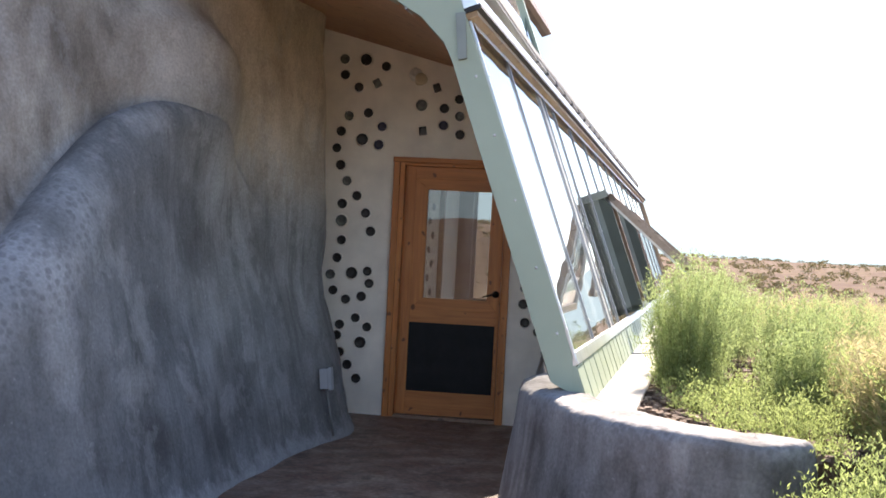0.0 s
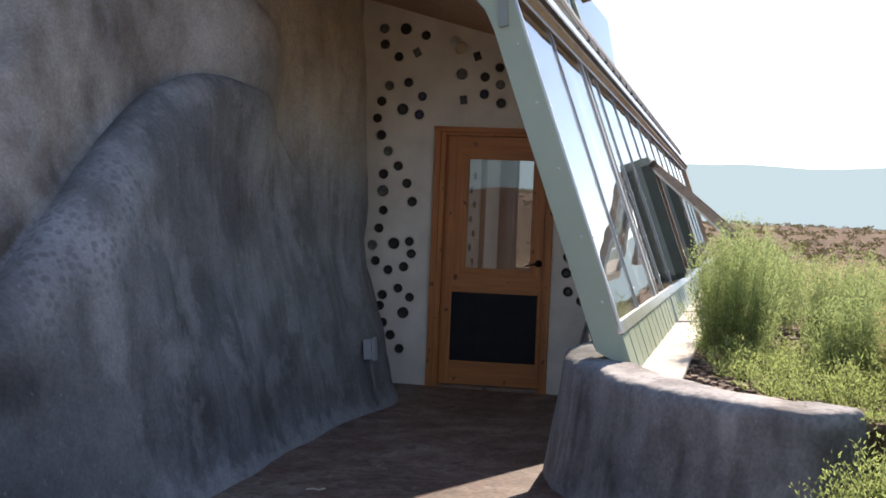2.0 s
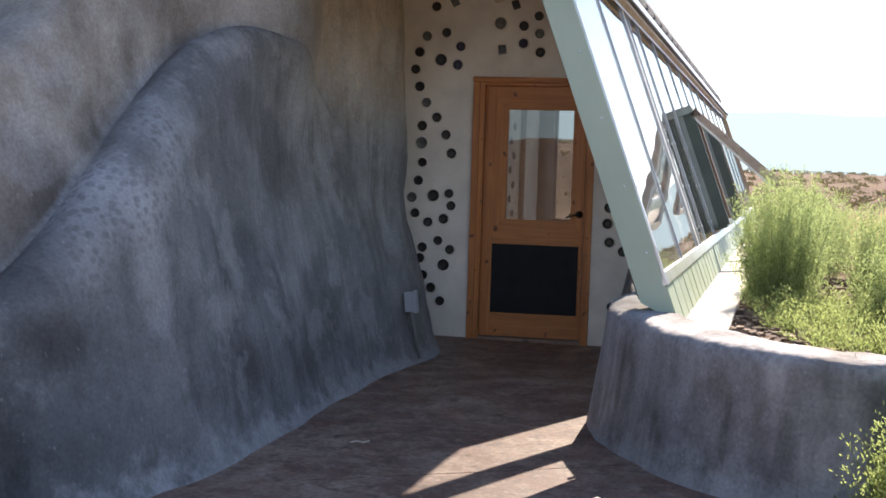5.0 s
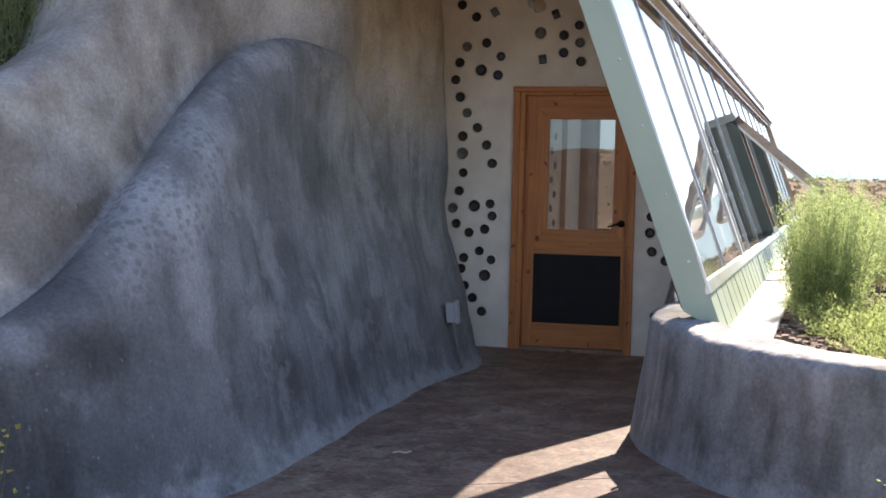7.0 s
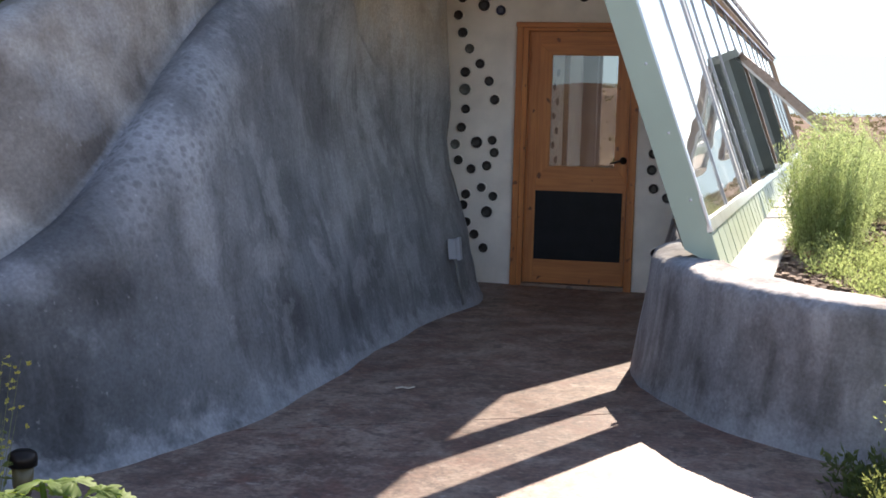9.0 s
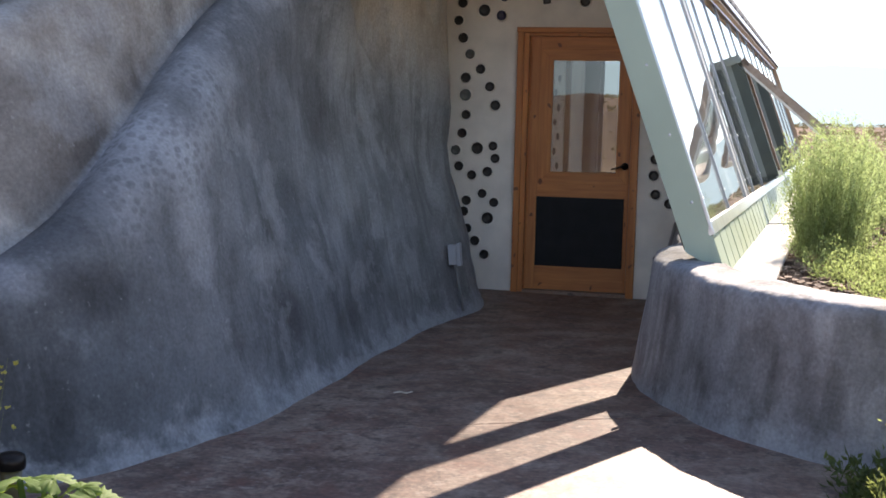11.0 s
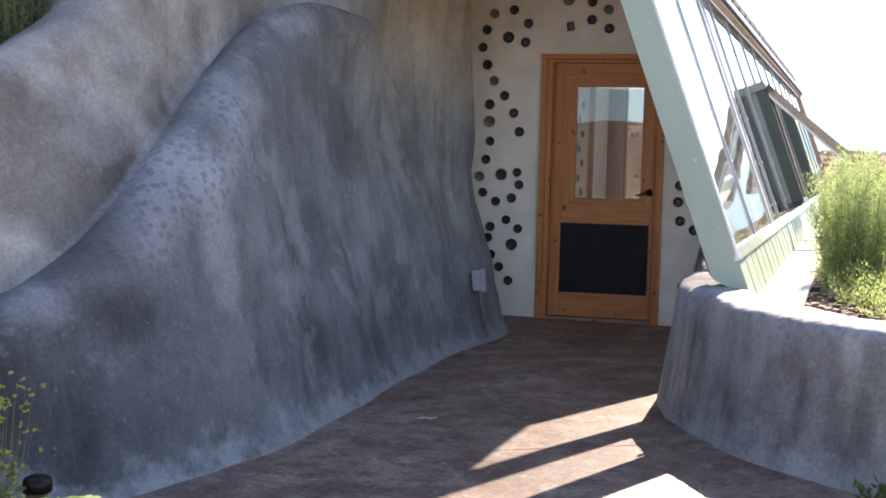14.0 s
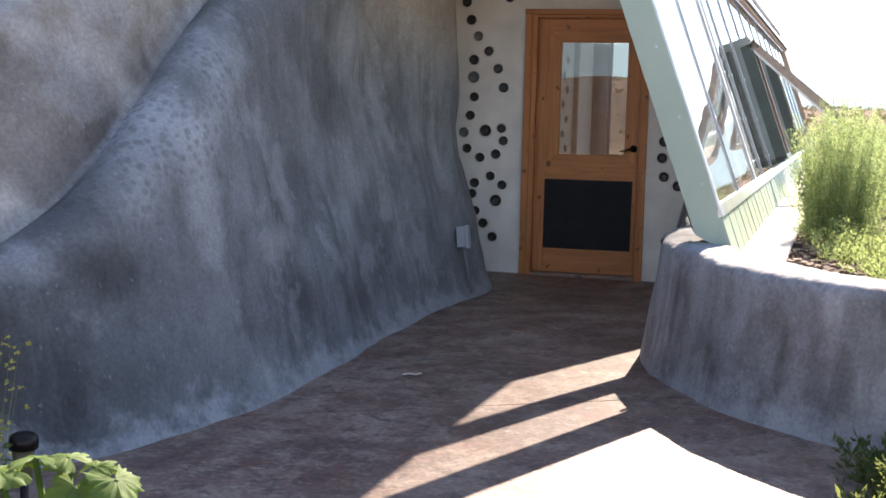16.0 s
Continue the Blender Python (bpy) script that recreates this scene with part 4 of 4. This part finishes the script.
class Blades:
    """Collects loose small faces and makes one mesh of them."""

    def __init__(self):
        self.v, self.f = [], []

    def leaf(self, at, along, side, length, width):
        """A small pointed leaf, two faces folded along its middle."""
        tip = at + along * length
        mid = at + along * length * 0.45
        lift = along.cross(side).normalized() * width * 0.25
        n = len(self.v)
        self.v += [tuple(at), tuple(mid + side * width / 2 + lift), tuple(tip), tuple(mid - side * width / 2 + lift)]
        self.f += [(n, n + 1, n + 2), (n, n + 2, n + 3)]

    def blade(self, path, width):
        """A ribbon that narrows to its end."""
        n, m = len(self.v), len(path)
        for i, p in enumerate(path):
            d = (path[min(i + 1, m - 1)] - path[max(i - 1, 0)]).normalized()
            s = d.cross(Vector((0.6, -0.8, 0.1))).normalized() * width * 0.5 * (1 - 0.85 * i / (m - 1))
            self.v += [tuple(p - s), tuple(p + s)]
        self.f += [(n + 2 * i, n + 2 * i + 1, n + 2 * i + 3, n + 2 * i + 2) for i in range(m - 1)]

    def mesh(self, name, material):
        me = bpy.data.meshes.new(name)
        me.from_pydata(self.v, [], self.f)
        me.materials.append(material)
        return me


def anyway(rng, up=0.0):
    a, z = rng.uniform(0, math.tau), rng.uniform(-0.6, 1) + up
    return Vector((math.cos(a), math.sin(a), z)).normalized()


def build_bush(name, label, at, radius, height, stems, leaves, seed, leaf_mat, leaf_size=0.022, lean=0.3):
    rng = random.Random(seed)
    bush = thing(name, label, "shrub", at, group="bushes in the bed")
    twigs, green = Blades(), Blades()
    base = Vector(at)
    for k in range(int(stems * 0.7)):
        a, r = rng.uniform(0, math.tau), radius * math.sqrt(rng.random())
        foot = base + Vector((0.55 * r * math.cos(a), 0.55 * r * math.sin(a), -0.03))
        tall = height * rng.uniform(0.45, 1.08) * (1 - 0.25 * (r / radius) ** 2)
        out = Vector((math.cos(a), math.sin(a), 0)) * r * lean * rng.uniform(0.6, 1.6)
        bend = Vector((rng.uniform(-0.05, 0.05), rng.uniform(-0.05, 0.05), 0))
        path = [foot + out * u**1.3 + bend * u * u + Vector((0, 0, tall * u)) for u in (0, 0.3, 0.6, 0.85, 1)]
        twigs.blade(path, 0.004)
        for j in range(leaves):
            u = rng.uniform(0.12, 1.0)
            p = foot + out * u**1.3 + bend * u * u + Vector((0, 0, tall * u))
            d = (anyway(rng, 0.3) + Vector((0, 0, 0.6))).normalized()
            p = p + Vector((d.x, d.y, d.z * 0.5)) * rng.uniform(0, 0.10) * (1.1 - 0.75 * u)
            green.leaf(p, d, d.cross(anyway(rng)).normalized(), leaf_size * rng.uniform(0.6, 1.4), leaf_size * 0.38)
    for nm, bl, mt in (("stalk", twigs, STEM), ("foliage", green, leaf_mat)):
        ob = tagged(new(nm, bl.mesh(nm, mt)), kind="stuff")
        ob.parent = bush
        ob.matrix_parent_inverse = bush.matrix_world.inverted()
    return bush


FEATHERY = "tall feathery yellow-green bush in the planted bed"
for n, (x, y, r, h, st) in enumerate(((2.12, -2.3, 0.32, 0.86, 330), (2.25, -1.3, 0.36, 0.92, 300), (2.75, -2.3, 0.34, 0.74, 300), (2.62, -3.2, 0.24, 0.56, 180), (3.2, -1.5, 0.42, 0.72, 280), (2.6, 0.2, 0.4, 0.82, 240), (2.9, 1.9, 0.5, 0.75, 240), (3.7, -2.6, 0.36, 0.5, 220))):
    build_bush("bush", FEATHERY, (x, y, ground_height(x, y)), r, h, st, 110, 20 + n, BUSH_GREEN, 0.018)
for n, (x, y, r, h, st) in enumerate(((2.05, -3.3, 0.12, 0.2, 80), (2.2, -3.1, 0.16, 0.26, 100), (2.15, -3.75, 0.13, 0.2, 80), (2.35, -4.05, 0.16, 0.22, 100), (2.02, -2.95, 0.12, 0.25, 80), (2.5, -4.15, 0.18, 0.26, 110), (2.3, -2.85, 0.18, 0.3, 110), (2.30, -3.55, 0.2, 0.26, 90), (2.45, -3.25, 0.2, 0.22, 90), (2.8, -3.0, 0.24, 0.3, 110), (2.4, -2.75, 0.16, 0.2, 80), (2.68, -3.85, 0.28, 0.36, 130), (2.95, -4.3, 0.34, 0.5, 150), (2.2, -3.95, 0.12, 0.12, 70), (2.45, -4.5, 0.16, 0.14, 70), (2.6, -5.0, 0.18, 0.18, 90), (2.5, -3.75, 0.2, 0.26, 90), (2.95, -4.95, 0.3, 0.36, 150), (3.3, -3.6, 0.4, 0.6, 160))):
    build_bush("low_weed", "low leafy green weed behind the retaining wall", (x, y, ground_height(x, y)), r, h, int(st * 0.42), 36, 60 + n, WEED_GREEN, 0.018, 0.55)
for n, (x, y, r, h, st) in enumerate(((2.42, -5.88, 0.24, 0.94, 330), (2.28, -5.98, 0.14, 0.74, 130), (2.66, -6.0, 0.3, 1.0, 300), (2.08, -5.5, 0.16, 0.3, 90), (3.0, -5.7, 0.4, 0.7, 180), (2.75, -5.3, 0.35, 0.7, 200), (3.3, -4.9, 0.4, 0.55, 160), (2.62, -5.08, 0.26, 0.78, 260), (2.98, -4.75, 0.34, 0.72, 260), (2.40, -5.2, 0.16, 0.66, 180), (2.56, -4.95, 0.16, 0.8, 200), (2.2, -5.3, 0.12, 0.62, 170), (2.32, -5.32, 0.16, 0.72, 230), (2.48, -5.32, 0.2, 0.85, 250))):
    build_bush("weed", "leggy green weed with small pale flowers at the wall's foot", (x, y, ground_height(x, y)), r, h, st, 40, 80 + n, DARK_GREEN if n == 3 else WEED_GREEN, 0.021, 0.4)


def build_mulch():
    """Loose chips, clods and small stones on the bed between the footing and the bushes."""
    rng = random.Random(31)
    v, f = [], []
    for k in range(2600):
        x, y = rng.uniform(1.75, 3.0), rng.uniform(-5.2, 0.3)
        c = Vector((x, y, ground_height(x, y) + 0.008))
        a, b, h = rng.uniform(0.010, 0.032), rng.uniform(0.007, 0.02), rng.uniform(0.006, 0.022)
        turn = Matrix.Rotation(rng.uniform(0, math.tau), 3, "Z") @ Matrix.Rotation(rng.uniform(-0.4, 0.4), 3, "X")
        n = len(v)
        for sx, sy, sz in [(i, j, l) for i in (-1, 1) for j in (-1, 1) for l in (-1, 1)]:
            p = Vector((sx * a, sy * b, sz * h)) * rng.uniform(0.7, 1.15)
            v.append(tuple(c + turn @ p))
        f += [tuple(n + i for i in q) for q in ((0, 1, 3, 2), (4, 6, 7, 5), (0, 4, 5, 1), (2, 3, 7, 6), (0, 2, 6, 4), (1, 5, 7, 3))]
    me = bpy.data.meshes.new("mulch")
    me.from_pydata(v, [], f)
    me.materials.append(MULCH)
    tagged(new("mulch", me), "dark wood chips and small stones on the bed", "mulch", kind="stuff")


build_mulch()


for n, (x, y, r, h, st) in enumerate(((1.96, -5.57, 0.12, 0.15, 80), (2.08, -5.17, 0.17, 0.26, 100))):
    build_bush("weed", "dark leafy weed at the low wall's foot", (x, y, ground_height(x, y)), r, h, st, 22, 140 + n, DARK_GREEN, 0.04, 0.8)


def build_grass():
    """Tall dry and green grass over the bed and the ground beyond it."""
    rng = random.Random(5)
    for name, label, mat, count, tall, wide in (("dry_grass", "tall straw-coloured dry grass", GRASS_DRY, 17000, 0.40, 0.009), ("green_grass", "tall thin green weeds and grass", WEED_GREEN, 9000, 0.38, 0.009)):
        bl = Blades()
        for k in range(count):
            d = 0.4 + 22 * rng.random() ** 1.8
            x = 2.7 + d * rng.uniform(0.05, 0.55)
            y = -4.6 + d * rng.uniform(0.1, 1.0)
            if x < 2.3 + 0.107 * (y + 3.6) + 0.4:
                continue
            z = ground_height(x, y) - 0.03
            h = tall * rng.uniform(0.4, 1.25)
            o = Vector((rng.uniform(-1, 1), rng.uniform(-1, 1), 0)) * h * 0.28
            foot = Vector((x, y, z))
            path = [foot + o * u * u + Vector((0, 0, h * u)) for u in (0, 0.4, 0.75, 1)]
            w = wide * (1 + 0.04 * d)
            bl.blade(path, w * 0.7)
            for j in range(6):
                u = rng.uniform(0.35, 1)
                p = foot + o * u * u + Vector((0, 0, h * u))
                dd = anyway(rng, 0.6)
                bl.leaf(p, dd, dd.cross(anyway(rng)).normalized(), 0.05 * rng.uniform(0.5, 1.3), w * 0.9)
        ob = new(name, bl.mesh(name, mat))
        tagged(ob, label, "grass", kind="stuff")


build_grass()


def build_shrubs():
    """Sage and brush on the far slope, and on the slopes behind."""
    rng = random.Random(9)
    bl = Blades()
    for k in range(2400):
        a = rng.uniform(-0.15, 0.75) if k < 1660 else rng.uniform(math.pi - 0.5, math.pi + 0.4) if k < 2100 else rng.uniform(0, math.tau)
        d = rng.uniform(24, 80)
        x, y = d * math.sin(a), d * math.cos(a)
        if abs(x) < 6 and y < 20:
            continue
        z = ground_height(x, y)
        r = 0.06 + 0.26 * rng.random() ** 2
        for j in range(30):
            q = anyway(rng, 0.4) * r * rng.uniform(0.5, 1)
            dd = anyway(rng, 0.3)
            bl.leaf(Vector((x, y, z)) + Vector((q.x, q.y, abs(q.z) * 0.8)), dd, dd.cross(anyway(rng)).normalized(), r * 0.5, r * 0.28)
    tagged(new("brush", bl.mesh("brush", SHRUB)), "dusty sage brush on the dry slope", "brush", kind="stuff")
    bl = Blades()
    for k in range(2600):  # grass on the bank behind the left wall
        x, y = rng.uniform(-3.6, -1.3), rng.uniform(-6.2, -2.6)
        z = ground_height(x, y)
        if z < 0.9:
            continue
        for j in range(9):
            foot = Vector((x + rng.uniform(-0.05, 0.05), y + rng.uniform(-0.05, 0.05), z - 0.03))
            o = Vector((rng.uniform(-1, 1), rng.uniform(-1, 1), 0)) * 0.12
            h = rng.uniform(0.12, 0.36)
            bl.blade([foot + o * u * u + Vector((0, 0, h * u)) for u in (0, 0.5, 1)], 0.006)
            for q in range(3):
                d = anyway(rng, 0.5)
                bl.leaf(foot + o * 0.5 + Vector((0, 0, h * rng.uniform(0.3, 1))), d, d.cross(anyway(rng)).normalized(), 0.03, 0.009)
    tagged(new("bank_grass", bl.mesh("bank_grass", BANK_GREEN)), "green grass on the earth bank", "grass", kind="stuff")


build_shrubs()


def squash_leaf(bl, at, aim, size, droop, rng):
    """A broad lobed leaf with a toothed rim, cupped along its ribs."""
    side = aim.cross(Vector((0, 0, 1))).normalized()
    up = side.cross(aim).normalized()
    n0, steps, rings = len(bl.v), 60, (0.3, 0.6, 0.82, 1.0)
    bl.v.append(tuple(at))
    turn = rng.uniform(0, 6)
    for ringpart in rings:
        for k in range(steps + 1):
            a = radians(-152 + 304 * k / steps)
            lobe = 0.70 + 0.30 * abs(math.cos(2.5 * a)) ** 0.6
            tooth = (0.90 + 0.13 * (k % 3 == 1) + 0.06 * math.sin(5 * k)) if ringpart == 1.0 else 1.0
            r = size * (lobe if ringpart > 0.5 else 0.8 + 0.2 * lobe) * tooth * ringpart
            rib = abs(math.cos(2.5 * a)) ** 6  # sunk along the five main ribs
            lift = size * ringpart * (0.04 - 0.07 * rib) + droop * size * ringpart**2 + 0.09 * size * math.sin(3 * a + turn) * ringpart**2
            p = at + aim * (r * math.cos(a)) + side * (r * math.sin(a)) + up * (lift + rng.uniform(-0.04, 0.04) * size)
            bl.v.append(tuple(p))
    for k in range(steps):
        bl.f.append((n0, n0 + 1 + k, n0 + 2 + k))
        for j in range(len(rings) - 1):
            q = n0 + 1 + j * (steps + 1) + k
            bl.f.append((q, q + steps + 1, q + steps + 2, q + 1))


def build_squash(at, leaves, seed, label):
    rng = random.Random(seed)
    plant = thing("squash_plant", label, "plant", at)
    base = Vector(at)
    for dx, dy, h, size, az, tilt in leaves:
        bl = Blades()
        top = base + Vector((dx, dy, h))
        aim = Vector((math.cos(radians(az)), math.sin(radians(az)), tilt)).normalized()
        squash_leaf(bl, top, aim, size, -0.25, rng)
        me = bl.mesh("leaf", SQUASH)
        for f in me.polygons:
            f.use_smooth = True
        ob = new("leaf", me)
        ob.parent = plant
        ob.matrix_parent_inverse = plant.matrix_world.inverted()
        part("stalk", tube([base, base + Vector((dx * 0.5, dy * 0.5, h * 0.7)), top], [0.010, 0.008, 0.006], 6), SQUASH, plant, smooth=True)


build_squash((0.2, -7.62, -0.2), [(0.0, 0.0, 0.76, 0.062, -70, -0.7), (0.075, 0.02, 0.775, 0.062, -20, -0.6), (-0.04, 0.05, 0.80, 0.055, 165, 0.15), (-0.15, -0.02, 0.785, 0.085, 200, -0.25), (-0.10, 0.03, 0.80, 0.06, 120, -0.1), (0.03, -0.06, 0.73, 0.06, -110, -0.6), (0.10, -0.05, 0.72, 0.065, 0, -0.5), (0.02, 0.04, 0.79, 0.045, 60, 0.3), (-0.09, -0.06, 0.70, 0.07, 230, -0.4), (0.12, 0.1, 0.5, 0.09, 30, -0.3), (-0.14, 0.08, 0.46, 0.09, 150, -0.3), (0.05, -0.14, 0.42, 0.09, -80, -0.3), (-0.06, 0.14, 0.36, 0.09, 110, -0.3), (0.17, -0.05, 0.32, 0.09, -20, -0.3)], 3, "squash plant with broad toothed sunlit leaves by the slab")
build_squash((0.02, -6.45, -0.08), [(0.0, 0.0, 0.13, 0.05, 160, 0.1), (0.06, 0.0, 0.12, 0.05, 10, 0.0)], 4, "small squash seedling at the slab's edge")
build_squash((0.05, -6.17, 0.0), [(0.0, 0.0, 0.05, 0.05, 160, -0.1), (0.05, -0.03, 0.04, 0.045, 10, -0.1)], 9, "small green seedling leaves at the slab edge")
build_squash((2.35, -6.4, -0.1), [(0.0, 0.0, 0.34, 0.11, -60, -0.2), (0.12, 0.05, 0.4, 0.10, 20, -0.2), (-0.2, -0.1, 0.16, 0.09, 180, -0.2), (-0.3, 0.0, 0.12, 0.08, 200, 0.0)], 6, "broad-leaved squash plant among the weeds")


def build_flowers():
    rng = random.Random(12)
    plant = thing("flowering_weed", "leggy weed with small yellow flowers before the cement wall", "plant", (-0.66, -6.6, -0.1))
    base, stems, heads, leaves = Vector((-0.68, -6.6, -0.1)), Blades(), Blades(), Blades()
    for k in range(22):
        o = Vector((rng.uniform(-0.16, 0.13), rng.uniform(-0.1, 0.1), 0))
        h = rng.uniform(0.45, 0.72)
        path = [base + o * u + Vector((0, 0, h * u)) for u in (0, 0.5, 1)]
        stems.blade(path, 0.005)
        for j in range(4):
            c = path[-1] + Vector((rng.uniform(-0.03, 0.03), rng.uniform(-0.03, 0.03), rng.uniform(-0.1, 0.01)))
            for q in range(4):
                d = anyway(rng, 0.3)
                heads.leaf(c, d, d.cross(anyway(rng)).normalized(), 0.012, 0.009)
        for j in range(8):
            d = anyway(rng, 0.3)
            leaves.leaf(base + o * 0.5 + Vector((0, 0, h * rng.uniform(0.1, 0.7))), d, d.cross(anyway(rng)).normalized(), 0.04, 0.012)
    for nm, bl, mt in (("stalk", stems, STEM), ("blossom", heads, YELLOW), ("foliage", leaves, DARK_GREEN)):
        ob = tagged(new(nm, bl.mesh(nm, mt)), kind="stuff")
        ob.parent = plant
        ob.matrix_parent_inverse = plant.matrix_world.inverted()


build_flowers()
# more weeds out of view, added to dim the wall's lower end
for n, (x, y) in enumerate(((-1.15, -7.0), (-1.5, -7.45), (-0.95, -7.5))):
    build_bush("weed", "leggy green weed out of view, shading the cement wall", (x, y, ground_height(x, y)), 0.28, 0.6, 110, 24, 120 + n, DARK_GREEN, 0.035, 0.7)

# garden light by the wall
lite = thing("garden_light", "small black-capped solar garden light on the ground", "lamp", (-0.765, -6.25, -0.08))
part("cap", lathe([(0.0, 0.302), (0.028, 0.30), (0.043, 0.292), (0.048, 0.275), (0.047, 0.25), (0.026, 0.245)], (-0.765, -6.25, -0.08)), BRONZE, lite, "glossy black cap", smooth=True)
part("lens", lathe([(0.026, 0.15), (0.033, 0.19), (0.036, 0.25)], (-0.765, -6.25, -0.08)), plain("amber_plastic", (0.13, 0.11, 0.05), 0.3), lite, "amber plastic lens", smooth=True)
part("stake", lathe([(0.008, -0.05), (0.012, 0.0), (0.014, 0.15)], (-0.765, -6.25, -0.08)), BRONZE, lite, smooth=True)


def build_stone(at, r, seed, mat, label):
    bm = bmesh.new()
    bmesh.ops.create_icosphere(bm, subdivisions=3, radius=r)
    for v in bm.verts:
        v.co *= 1 + 0.25 * noise.noise(v.co * 6 / r * 0.15 + Vector((seed, 0, 0)))
        v.co.z *= 0.6
        v.co += Vector(at)
    solid("stone", bm, mat, label, "stone", group="stones by the wall", smooth=True)


STONE = plain("field_stone", (0.36, 0.33, 0.30), 0.85, vary=0.25, scale=14, relief=0.4)
build_stone((-0.62, -6.35, -0.02), 0.09, 1, STONE, "pale field stone beside the garden light")
build_stone((-0.85, -6.45, -0.02), 0.12, 2, STONE, "grey field stone under the leaves")
RED_STONE = plain("red_rock", (0.34, 0.19, 0.12), 0.9, vary=0.3, scale=20, relief=0.4)
rock_rng = random.Random(2)
for k in range(26):
    a = rock_rng.uniform(0.6, 2.4)
    build_stone(tuple(on_glass((a, 0, 0)) * 0 + Vector((1.86 + 0.107 * a + rock_rng.uniform(0, 0.2), -3.6 + a, 0.585))), rock_rng.uniform(0.02, 0.05), k, RED_STONE, "reddish rock in the bed by the footing")


# ---- distance ----
def build_mountains():
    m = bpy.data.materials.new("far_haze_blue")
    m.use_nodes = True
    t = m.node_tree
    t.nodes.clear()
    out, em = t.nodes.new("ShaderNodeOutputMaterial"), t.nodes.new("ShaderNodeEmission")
    # haze is put into the colour: the range glows an even pale blue
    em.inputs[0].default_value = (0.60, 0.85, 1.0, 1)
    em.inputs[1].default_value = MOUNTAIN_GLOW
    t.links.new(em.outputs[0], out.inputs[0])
    rows = [[], []]
    for k in range(241):
        a = math.tau * k / 240
        d = 3200
        h = 1.29 + d * (0.058 + 0.014 * noise.noise(Vector((math.sin(a) * 3.2, math.cos(a) * 3.2, 2))) + 0.004 * noise.noise(Vector((math.sin(a) * 14, math.cos(a) * 14, 4))))
        x, y = d * math.sin(a), d * math.cos(a)
        rows[0].append((x, y, -260))
        rows[1].append((x, y, h))
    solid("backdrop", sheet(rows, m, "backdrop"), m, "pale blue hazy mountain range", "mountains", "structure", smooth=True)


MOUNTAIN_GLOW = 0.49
build_mountains()
